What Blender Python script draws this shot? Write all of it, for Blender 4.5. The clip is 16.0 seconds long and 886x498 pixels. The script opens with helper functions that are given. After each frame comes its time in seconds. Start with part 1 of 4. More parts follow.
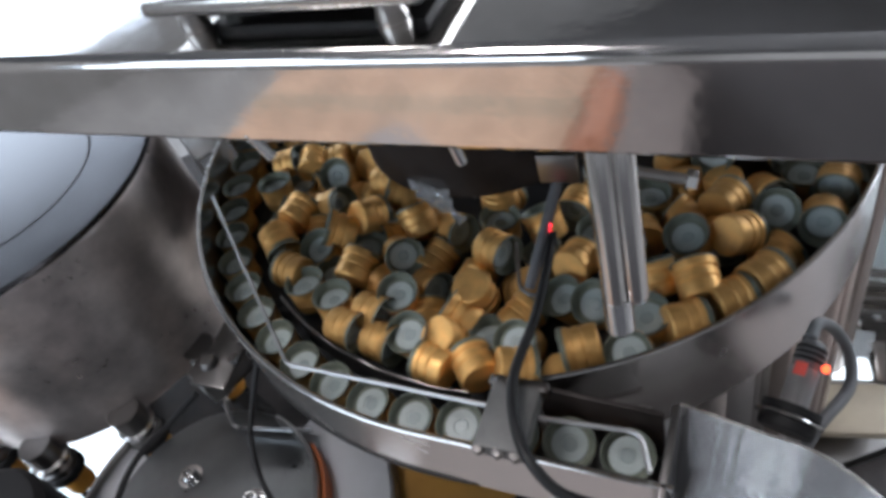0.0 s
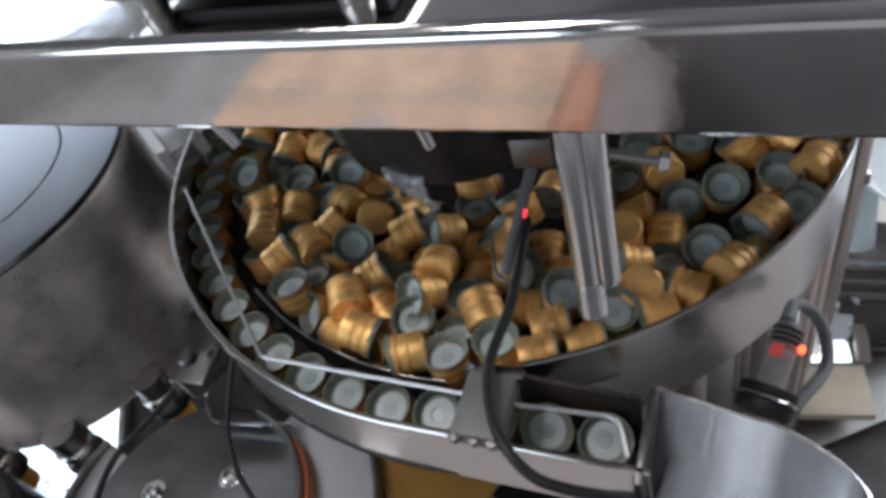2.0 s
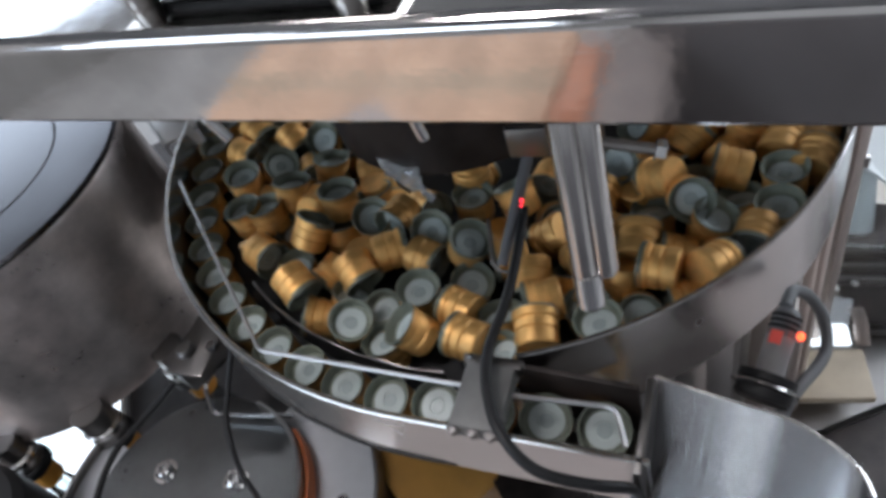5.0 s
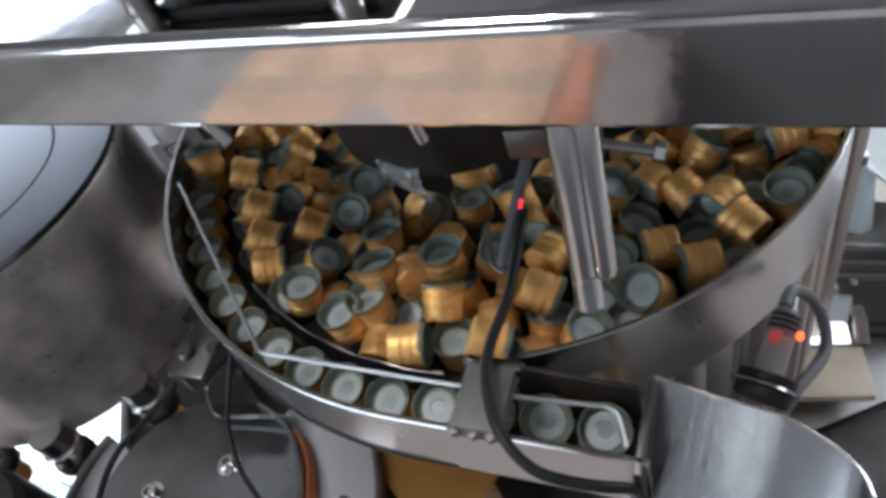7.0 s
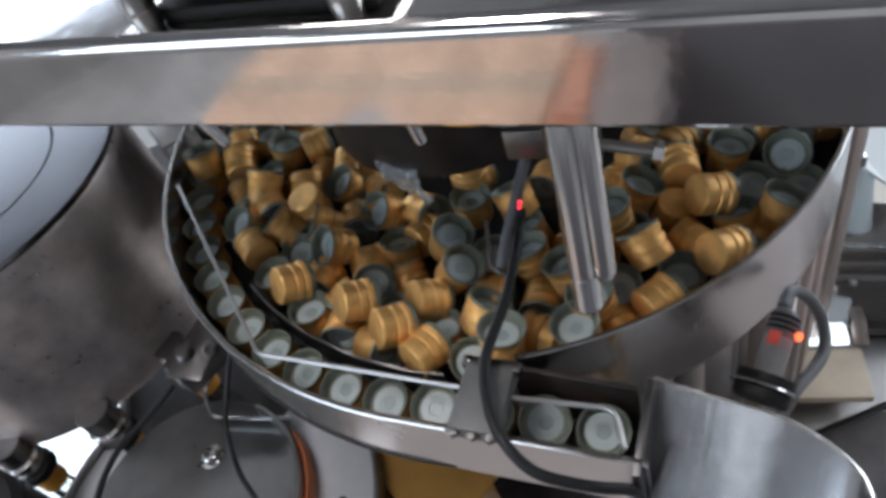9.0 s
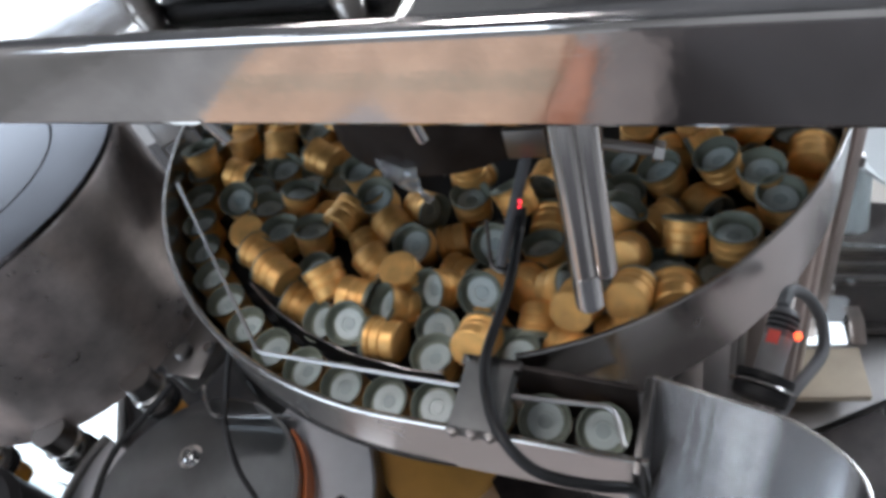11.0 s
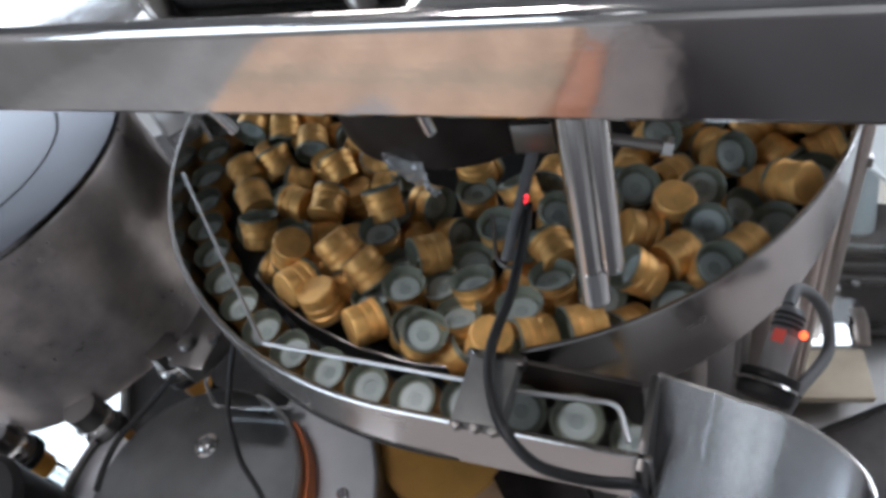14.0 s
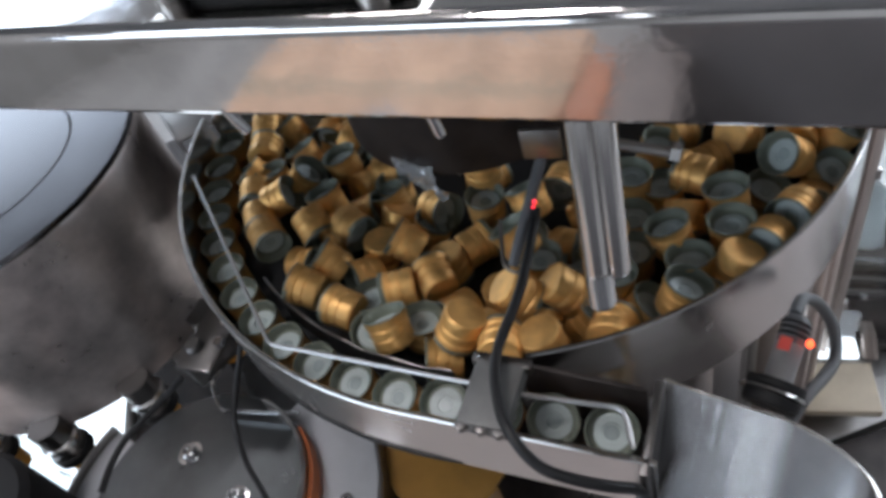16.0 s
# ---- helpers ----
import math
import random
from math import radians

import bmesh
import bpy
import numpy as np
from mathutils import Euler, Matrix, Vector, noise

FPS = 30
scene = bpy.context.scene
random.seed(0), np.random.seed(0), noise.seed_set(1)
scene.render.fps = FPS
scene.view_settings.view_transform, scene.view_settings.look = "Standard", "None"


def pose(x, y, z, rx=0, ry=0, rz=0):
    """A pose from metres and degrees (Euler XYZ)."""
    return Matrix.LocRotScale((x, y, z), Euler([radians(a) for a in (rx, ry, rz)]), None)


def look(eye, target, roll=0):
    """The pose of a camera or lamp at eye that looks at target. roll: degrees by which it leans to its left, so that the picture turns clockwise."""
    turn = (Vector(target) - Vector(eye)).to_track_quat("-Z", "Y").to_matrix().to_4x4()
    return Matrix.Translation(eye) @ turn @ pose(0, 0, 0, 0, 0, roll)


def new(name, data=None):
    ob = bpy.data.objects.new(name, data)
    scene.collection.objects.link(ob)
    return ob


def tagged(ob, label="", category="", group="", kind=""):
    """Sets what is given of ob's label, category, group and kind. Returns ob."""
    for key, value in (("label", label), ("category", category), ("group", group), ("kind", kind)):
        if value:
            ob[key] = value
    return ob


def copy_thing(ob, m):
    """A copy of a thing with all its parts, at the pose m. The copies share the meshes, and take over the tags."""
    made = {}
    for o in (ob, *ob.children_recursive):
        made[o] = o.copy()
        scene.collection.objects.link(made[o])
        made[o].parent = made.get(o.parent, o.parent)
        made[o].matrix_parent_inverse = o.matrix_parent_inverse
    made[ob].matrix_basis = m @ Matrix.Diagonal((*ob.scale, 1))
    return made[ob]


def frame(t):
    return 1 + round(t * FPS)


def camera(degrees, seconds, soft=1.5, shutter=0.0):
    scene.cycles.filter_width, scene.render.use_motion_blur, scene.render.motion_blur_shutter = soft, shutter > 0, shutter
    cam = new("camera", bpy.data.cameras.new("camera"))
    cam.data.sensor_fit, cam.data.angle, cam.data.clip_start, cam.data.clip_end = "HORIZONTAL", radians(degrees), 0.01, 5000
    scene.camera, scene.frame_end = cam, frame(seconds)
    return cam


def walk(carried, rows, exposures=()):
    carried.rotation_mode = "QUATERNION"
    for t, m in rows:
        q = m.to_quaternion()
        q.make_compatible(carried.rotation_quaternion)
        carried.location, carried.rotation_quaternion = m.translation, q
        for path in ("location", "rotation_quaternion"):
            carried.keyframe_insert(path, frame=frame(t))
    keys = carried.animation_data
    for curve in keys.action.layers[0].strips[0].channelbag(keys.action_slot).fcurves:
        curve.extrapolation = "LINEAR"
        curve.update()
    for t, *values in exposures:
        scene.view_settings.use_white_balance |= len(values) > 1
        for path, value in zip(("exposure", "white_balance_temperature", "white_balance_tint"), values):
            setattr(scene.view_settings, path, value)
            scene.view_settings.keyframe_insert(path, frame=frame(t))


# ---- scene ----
# ---------------------------------------------------------------- camera
cam = camera(63.0, 16.0, soft=3.9, shutter=0.5)
walk(cam, [
    (0.0, pose(-0.0076, -0.0030, 0.3722, 43.34, 14.59, -14.20)),
    (0.5, pose(-0.0077, -0.0027, 0.3681, 42.83, 13.91, -14.19)),
    (1.0, pose(-0.0054, -0.0048, 0.3664, 42.70, 14.47, -14.72)),
    (1.5, pose(-0.0033, -0.0043, 0.3657, 42.50, 14.50, -15.91)),
    (2.0, pose(-0.0030, -0.0034, 0.3653, 42.42, 14.45, -15.81)),
    (2.5, pose(-0.0019, -0.0014, 0.3658, 41.90, 14.64, -16.16)),
    (3.0, pose(-0.0015, -0.0014, 0.3665, 41.75, 14.88, -16.16)),
    (3.5, pose(-0.0011, -0.0013, 0.3654, 41.53, 14.79, -16.31)),
    (4.0, pose(-0.0003, -0.0003, 0.3652, 41.15, 14.88, -16.59)),
    (4.5, pose(-0.0004, -0.0003, 0.3645, 41.18, 14.87, -16.37)),
    (7.0, pose(0.0000, 0.0000, 0.3660, 41.05, 15.10, -16.66)),
    (7.5, pose(-0.0003, 0.0005, 0.3650, 41.02, 14.99, -16.65)),
    (8.0, pose(-0.0001, -0.0001, 0.3658, 41.04, 15.08, -16.57)),
    (8.5, pose(-0.0003, -0.0000, 0.3655, 41.14, 14.95, -16.62)),
    (9.0, pose(0.0000, -0.0001, 0.3653, 41.17, 15.05, -16.73)),
    (11.5, pose(-0.0014, 0.0002, 0.3661, 41.03, 14.79, -16.75)),
    (12.0, pose(-0.0007, -0.0005, 0.3655, 41.19, 14.84, -16.84)),
    (12.5, pose(-0.0005, 0.0003, 0.3659, 41.22, 14.80, -17.04)),
    (13.0, pose(-0.0004, 0.0017, 0.3664, 40.72, 14.97, -17.06)),
    (13.5, pose(-0.0009, 0.0003, 0.3654, 41.01, 14.75, -16.73)),
    (14.0, pose(-0.0028, 0.0000, 0.3650, 40.96, 14.49, -15.91)),
    (14.5, pose(-0.0043, -0.0022, 0.3637, 41.37, 14.20, -15.32)),
    (15.0, pose(-0.0048, -0.0035, 0.3634, 41.64, 14.14, -15.26)),
    (15.5, pose(-0.0043, -0.0029, 0.3647, 41.73, 14.30, -15.17)),
    (16.0, pose(-0.0048, -0.0044, 0.3645, 42.08, 14.36, -14.95)),
], exposures=[(0.0, -0.48, 6400, 14), (16.0, -0.48, 6400, 14)])


# ---------------------------------------------------------------- world and light
world = bpy.data.worlds.new("sky")
scene.world = world
world.use_nodes = True
wn, wl = world.node_tree.nodes, world.node_tree.links
sky = wn.new("ShaderNodeTexSky")
sky.sky_type = "NISHITA"
sky.sun_disc = False
sky.sun_elevation, sky.sun_rotation = radians(48), radians(320)
wn["Background"].inputs["Strength"].default_value = 0.1
wl.new(sky.outputs[0], wn["Background"].inputs["Color"])


def area_lamp(name, m, sx, sy, watts, colour):
    d = bpy.data.lights.new(name, "AREA")
    d.shape, d.size, d.size_y, d.energy, d.color = "RECTANGLE", sx, sy, watts, colour
    ob = new(name, d)
    ob.matrix_world = m
    return ob


# daylight in the openings of the windows, and fill lamps added under the ceiling
area_lamp("window_daylight", look((-1.9, 3.38, 0.90), (-0.6, 0.4, 0.0)), 1.9, 1.1, 50, (0.76, 0.89, 1.0))
area_lamp("window_daylight", look((2.88, 0.9, 1.1), (0, 0.4, 0.0)), 2.0, 1.5, 160, (0.84, 0.92, 1.0))
area_lamp("window_daylight", look((-2.88, -0.9, 1.1), (0, 0.4, 0.0)), 2.2, 1.5, 60, (0.76, 0.89, 1.0))
# added to lift the cartons and the caps at the left
area_lamp("tube_light", look((-1.0, 0.2, 2.24), (-1.0, 0.2, 0)), 1.2, 0.16, 48, (1.0, 0.985, 0.98))
# added for the bright streak on the guard and the plate's fold
area_lamp("tube_light", pose(-1.5, -1.22, 2.24, 0, 0, 51), 1.2, 0.06, 2.2, (0.86, 0.94, 1.0))
area_lamp("tube_light", look((0.55, -0.95, 2.24), (0.55, -0.95, 0)), 1.2, 0.16, 6, (1.0, 0.985, 0.98))
area_lamp("tube_light", look((-0.7, 1.8, 2.24), (-0.7, 1.8, 0)), 1.2, 0.16, 7, (1.0, 0.985, 0.98))


# ---------------------------------------------------------------- materials
def material(name):
    m = bpy.data.materials.new(name)
    m.use_nodes = True
    return m, m.node_tree.nodes, m.node_tree.links, m.node_tree.nodes["Principled BSDF"]


def mapped(n, l, scale):
    tc = n.new("ShaderNodeTexCoord")
    mp = n.new("ShaderNodeMapping")
    mp.inputs["Scale"].default_value = scale
    l.new(tc.outputs["Object"], mp.inputs["Vector"])
    return mp.outputs["Vector"]


def noise_tex(n, l, vec, scale, detail=4.0, rough=0.6):
    t = n.new("ShaderNodeTexNoise")
    t.inputs["Scale"].default_value = scale
    t.inputs["Detail"].default_value = detail
    t.inputs["Roughness"].default_value = rough
    l.new(vec, t.inputs["Vector"])
    return t.outputs["Fac"]


def ramp(n, l, fac, stops):
    r = n.new("ShaderNodeValToRGB")
    e = r.color_ramp.elements
    while len(e) < len(stops):
        e.new(0.5)
    for el, (p, c) in zip(e, stops):
        el.position, el.color = p, (*c, 1)
    l.new(fac, r.inputs["Fac"])
    return r.outputs["Color"]


def rerange(n, l, fac, lo, hi):
    r = n.new("ShaderNodeMapRange")
    r.inputs["From Min"].default_value, r.inputs["From Max"].default_value = 0.25, 0.75
    r.inputs["To Min"].default_value, r.inputs["To Max"].default_value = lo, hi
    l.new(fac, r.inputs["Value"])
    return r.outputs["Result"]


def bump(n, l, bsdf, height, strength, distance):
    b = n.new("ShaderNodeBump")
    b.inputs["Strength"].default_value, b.inputs["Distance"].default_value = strength, distance
    l.new(height, b.inputs["Height"])
    l.new(b.outputs["Normal"], bsdf.inputs["Normal"])


def metal(name, colour, rough=(0.18, 0.34), brush=(40, 40, 400), stain=0.12, metallic=1.0, relief=0.06, wave=0.0):
    """Brushed sheet metal: fine brush lines, hand smears and dull stains."""
    m, n, l, b = material(name)
    fine = noise_tex(n, l, mapped(n, l, brush), 1.0, 3)
    smear = noise_tex(n, l, mapped(n, l, (1, 1, 1)), 14.0, 5)
    spot = noise_tex(n, l, mapped(n, l, (1, 1, 1)), 130.0, 3)
    dark = tuple(c * (1 - stain * 2.4) for c in colour)
    light = tuple(min(1, c * (1 + stain * 0.4)) for c in colour)
    l.new(ramp(n, l, smear, [(0.3, dark), (0.62, light)]), b.inputs["Base Color"])
    mix = n.new("ShaderNodeMath")
    mix.operation = "ADD"
    l.new(rerange(n, l, smear, rough[0], rough[1]), mix.inputs[0])
    wide = (rough[1] - rough[0]) * 0.25
    l.new(rerange(n, l, spot, -wide, wide), mix.inputs[1])
    l.new(mix.outputs[0], b.inputs["Roughness"])
    b.inputs["Metallic"].default_value = metallic
    bump(n, l, b, fine, relief, 0.0006)
    if wave:
        first = b.inputs["Normal"].links[0].from_node
        second = n.new("ShaderNodeBump")
        second.inputs["Strength"].default_value, second.inputs["Distance"].default_value = wave, 0.002
        l.new(smear, second.inputs["Height"])
        l.new(second.outputs["Normal"], first.inputs["Normal"])
    return m


def plain(name, colour, rough=0.5, metallic=0.0, vary=0.15, scale=60.0, relief=0.05, per_object=0.0, coat=0.0):
    """Plastic, paint, rubber: a base colour with mottling, uneven gloss and a little relief."""
    m, n, l, b = material(name)
    f = noise_tex(n, l, mapped(n, l, (1, 1, 1)), scale, 5)
    lo = tuple(c * (1 - vary) for c in colour)
    hi = tuple(min(1, c * (1 + vary)) for c in colour)
    col = ramp(n, l, f, [(0.3, lo), (0.7, hi)])
    if per_object:
        oi = n.new("ShaderNodeObjectInfo")
        hs = n.new("ShaderNodeHueSaturation")
        l.new(rerange(n, l, oi.outputs["Random"], 1 - per_object, 1 + per_object), hs.inputs["Value"])
        l.new(col, hs.inputs["Color"])
        col = hs.outputs["Color"]
    l.new(col, b.inputs["Base Color"])
    l.new(rerange(n, l, f, rough * 0.8, min(1, rough * 1.2)), b.inputs["Roughness"])
    b.inputs["Metallic"].default_value = metallic
    b.inputs["Coat Weight"].default_value = coat
    bump(n, l, b, f, relief, 0.001)
    return m


def glow(name, colour, strength):
    m, n, l, b = material(name)
    b.inputs["Base Color"].default_value = (*colour, 1)
    b.inputs["Emission Color"].default_value = (*colour, 1)
    b.inputs["Emission Strength"].default_value = strength
    return m


def clear(name, colour, rough=0.03, ior=1.45):
    m, n, l, b = material(name)
    b.inputs["Base Color"].default_value = (*colour, 1)
    b.inputs["Roughness"].default_value = rough
    b.inputs["Transmission Weight"].default_value = 1.0
    b.inputs["IOR"].default_value = ior
    return m


STEEL = metal("stainless_steel", (0.62, 0.605, 0.59), rough=(0.18, 0.28), stain=0.05, relief=0.01)
STEEL_BEAM = metal("brushed_plate_steel", (0.80, 0.77, 0.745), rough=(0.06, 0.10), brush=(6, 6, 500), stain=0.09, relief=0.02, wave=0.13)
STEEL_DULL = metal("dull_steel", (0.40, 0.385, 0.37), rough=(0.28, 0.4), stain=0.07)
STEEL_DARK = metal("grimy_shaded_steel", (0.22, 0.21, 0.205), rough=(0.28, 0.42), stain=0.10)
BAR = metal("ground_steel_bar", (0.68, 0.66, 0.64), rough=(0.14, 0.2), brush=(500, 500, 20), stain=0.03, relief=0.05)
PALE_STEEL = metal("matt_pale_steel", (0.58, 0.60, 0.63), rough=(0.30, 0.40), stain=0.05, metallic=0.85)
# base colour kept low to offset the window mirrored in the lid
LID = metal("dark_lid_steel", (0.088, 0.088, 0.097), rough=(0.20, 0.26), stain=0.05)
# raised base colour stands in for window light on the side deck
DECK = metal("bright_beige_deck", (0.80, 0.72, 0.635), rough=(0.34, 0.46), stain=0.06, metallic=0.1)
POST = metal("brown_tinged_steel", (0.50, 0.42, 0.375), rough=(0.3, 0.42), stain=0.08, metallic=0.7)
# warm tone and strong mottling also stand in for blurred reflections on the drum
DRUM_STEEL = metal("smear_and_reflection_steel", (0.64, 0.575, 0.545), rough=(0.26, 0.40), stain=0.2, metallic=0.75, relief=0.015)
ROD = metal("drawn_steel_rod", (0.42, 0.42, 0.42), rough=(0.3, 0.38), stain=0.04, relief=0.03)
STAR_STEEL = metal("dark_disc_steel", (0.16, 0.17, 0.175), rough=(0.26, 0.36), stain=0.10)
CHROME = metal("polished_chrome", (0.72, 0.72, 0.72), rough=(0.07, 0.15), stain=0.05, relief=0.02)
GUARD = metal("satin_guard_steel", (0.48, 0.485, 0.495), rough=(0.17, 0.22), brush=(260, 260, 2), stain=0.03, relief=0.22)
GOLD = plain("gold_lacquered_aluminium", (0.68, 0.39, 0.13), rough=0.46, metallic=0.60, vary=0.2, scale=90, per_object=0.18, relief=0.03)
CAP_INNER = plain("grey_green_cap_lining", (0.165, 0.182, 0.145), rough=0.45, metallic=0.1, vary=0.12, scale=120, per_object=0.12)
LINER = plain("white_seal_liner", (0.39, 0.445, 0.435), rough=0.42, vary=0.06, scale=200, per_object=0.08)
LINER_SPOT = plain("grey_liner_centre", (0.29, 0.34, 0.335), rough=0.35, vary=0.08, scale=200)
BLACK = plain("black_rubber", (0.012, 0.012, 0.013), rough=0.42, vary=0.3, scale=150)
BLACK.node_tree.nodes["Principled BSDF"].inputs["Specular IOR Level"].default_value = 0.25
BLACK_MATT = plain("black_plastic", (0.014, 0.014, 0.015), rough=0.55, vary=0.3)
BLACK_MATT.node_tree.nodes["Principled BSDF"].inputs["Specular IOR Level"].default_value = 0.25
GREY_CABLE = plain("grey_cable_sheath", (0.16, 0.165, 0.17), rough=0.5, vary=0.1)
SENSOR_GREY = plain("grey_sensor_plastic", (0.115, 0.115, 0.12), rough=0.45, vary=0.1)
PHOTO_GREY = plain("grey_photo_sensor_plastic", (0.26, 0.255, 0.255), rough=0.45, vary=0.1)
BLOCK_GREY = plain("dull_grey_clamp_metal", (0.15, 0.148, 0.142), rough=0.55, metallic=0.4, vary=0.2, scale=80)
HOUSING = plain("dark_grease_and_shade", (0.026, 0.020, 0.018), rough=0.5, metallic=0.1, vary=0.6, scale=30)
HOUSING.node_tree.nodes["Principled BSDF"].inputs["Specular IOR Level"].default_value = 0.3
AMBER = plain("amber_panel", (0.23, 0.115, 0.018), rough=0.35, vary=0.2, scale=18, coat=0.3)
# bright opaque amber stands in for backlight shining through the cap
AMBER_CAP = plain("backlit_amber_cap", (0.72, 0.33, 0.05), rough=0.4, vary=0.12)
TAN = plain("tan_board", (0.40, 0.33, 0.245), rough=0.7, vary=0.1, scale=30)
CRATE = plain("faded_orange_plastic", (0.50, 0.22, 0.13), rough=0.5, vary=0.12, scale=15)
CABINET = plain("grey_cabinet_paint", (0.11, 0.105, 0.11), rough=0.5, vary=0.1, scale=8)
PALE_BOARD = plain("pale_grey_board", (0.22, 0.19, 0.178), rough=0.8, vary=0.2, scale=10)
CARTON = plain("brown_carton", (0.68, 0.455, 0.32), rough=0.8, vary=0.30, scale=7)
ORANGE = plain("orange_plastic", (0.52, 0.15, 0.045), rough=0.45, vary=0.12)
WHITE = plain("white_plastic", (0.72, 0.74, 0.74), rough=0.45, vary=0.05)
# for panels added where the bowl walls mirror them
REFLECTOR = plain("pale_reflector_paint", (0.37, 0.32, 0.30), rough=0.5, vary=0.10, scale=9)
FLOOR = plain("grey_floor_paint", (0.44, 0.43, 0.42), rough=0.4, vary=0.2, scale=6)
# unseen walls and ceiling are dark to limit fill and what the steel mirrors
WALL = plain("grey_wall_paint", (0.35, 0.345, 0.34), rough=0.8, vary=0.08, scale=4)
CEILING = plain("dark_ceiling_paint", (0.17, 0.17, 0.175), rough=0.9, vary=0.05, scale=3)
RED_GLOW = glow("red_indicator", (1.0, 0.03, 0.05), 6.0)
LAMP_GLOW = glow("orange_red_indicator", (1.0, 0.10, 0.03), 5.0)
# faint emission stands in for the indicator's red light on the label
RED_SOFT = glow("red_lit_label", (0.62, 0.08, 0.06), 0.25)
PANEL_GLOW = glow("inspection_light", (0.82, 0.93, 1.0), 3.0)
FILM = clear("clear_film", (0.92, 0.94, 0.95), rough=0.06, ior=1.6)
FILM.node_tree.nodes["Principled BSDF"].inputs["Transmission Weight"].default_value = 0.8
ACRYLIC = clear("clear_acrylic", (0.93, 0.95, 0.95), rough=0.02)
FROST = clear("frosted_bottle_plastic", (0.85, 0.88, 0.88), rough=0.22)
FROST.node_tree.nodes["Principled BSDF"].inputs["Transmission Weight"].default_value = 0.45
SMOKE = clear("smoky_bottle_glass", (0.62, 0.66, 0.66), rough=0.05)


# ---------------------------------------------------------------- building helpers
def part(name, bm, mat, parent=None, label="", smooth=True):
    me = bpy.data.meshes.new(name)
    bmesh.ops.recalc_face_normals(bm, faces=bm.faces)
    bm.to_mesh(me)
    bm.free()
    me.materials.append(mat)
    if smooth:
        for p in me.polygons:
            p.use_smooth = True
        me.set_sharp_from_angle(angle=radians(32))
    ob = new(name, me)
    if parent:
        ob.parent = parent
    if label:
        ob["label"] = label
    return ob


def thing(name, label, category, m=None, group="", kind=""):
    ob = new(name)
    ob.empty_display_size = 0.02
    if m is not None:
        ob.matrix_world = m
    return tagged(ob, label, category, group, kind)


def lathe(profile, segs=32, m=None, a0=0.0, a1=360.0, bm=None):
    """Turns a profile of (radius, z) about the z axis."""
    bm = bm or bmesh.new()
    full = abs(a1 - a0) >= 359.9
    count = segs if full else segs + 1
    rings = []
    for i in range(count):
        a = radians(a0 + (a1 - a0) * i / segs)
        rings.append([bm.verts.new((m or Matrix()) @ Vector((max(r, 1e-5) * math.cos(a), max(r, 1e-5) * math.sin(a), z))) for r, z in profile])
    for i in range(segs):
        p, q = rings[i], rings[(i + 1) % count]
        for j in range(len(profile) - 1):
            bm.faces.new((p[j], q[j], q[j + 1], p[j + 1]))
    bmesh.ops.remove_doubles(bm, verts=bm.verts, dist=2e-5)
    return bm


def box(sx, sy, sz, m=None, bevel=0.0, bm=None):
    bm = bm or bmesh.new()
    r = bmesh.ops.create_cube(bm, size=1.0, matrix=(m or Matrix()) @ Matrix.Diagonal((sx, sy, sz, 1)))
    if bevel:
        edges = {e for v in r["verts"] for e in v.link_edges}
        bmesh.ops.bevel(bm, geom=list(edges), offset=bevel, segments=2, affect="EDGES", profile=0.5)
    return bm


def smooth_path(points, steps=8):
    """A smooth line through the points."""
    p = [Vector(q) for q in points]
    p = [p[0] * 2 - p[1]] + p + [p[-1] * 2 - p[-2]]
    out = []
    for i in range(1, len(p) - 2):
        for k in range(steps):
            t = k / steps
            out.append(0.5 * ((2 * p[i]) + (p[i + 1] - p[i - 1]) * t + (2 * p[i - 1] - 5 * p[i] + 4 * p[i + 1] - p[i + 2]) * t * t
                              + (3 * p[i] - p[i - 1] - 3 * p[i + 1] + p[i + 2]) * t ** 3))
    return out + [p[-2]]


def bent(points, radius=0.006, steps=5):
    """A wire path with rounded corners."""
    p = [Vector(q) for q in points]
    out = [p[0]]
    for a, b, c in zip(p, p[1:], p[2:]):
        u, v = (a - b).normalized(), (c - b).normalized()
        s, e = b + u * radius, b + v * radius
        out += [s.lerp(b, k / steps).lerp(b.lerp(e, k / steps), k / steps) for k in range(steps + 1)]
    return out + [p[-1]]


def tube(path, r, segs=10, bm=None, radii=None):
    bm = bm or bmesh.new()
    path = [Vector(p) for p in path]
    rings, side = [], None
    for i, p in enumerate(path):
        d = (path[min(i + 1, len(path) - 1)] - path[max(i - 1, 0)]).normalized()
        if side is None:
            side = d.orthogonal().normalized()
        side = (side - d * side.dot(d)).normalized()
        up = d.cross(side)
        rr = radii[i] if radii else r
        rings.append([bm.verts.new(p + rr * (side * math.cos(2 * math.pi * k / segs) + up * math.sin(2 * math.pi * k / segs))) for k in range(segs)])
    for a, b in zip(rings, rings[1:]):
        for k in range(segs):
            bm.faces.new((a[k], a[(k + 1) % segs], b[(k + 1) % segs], b[k]))
    bm.faces.new(rings[0][::-1])
    bm.faces.new(rings[-1])
    return bm


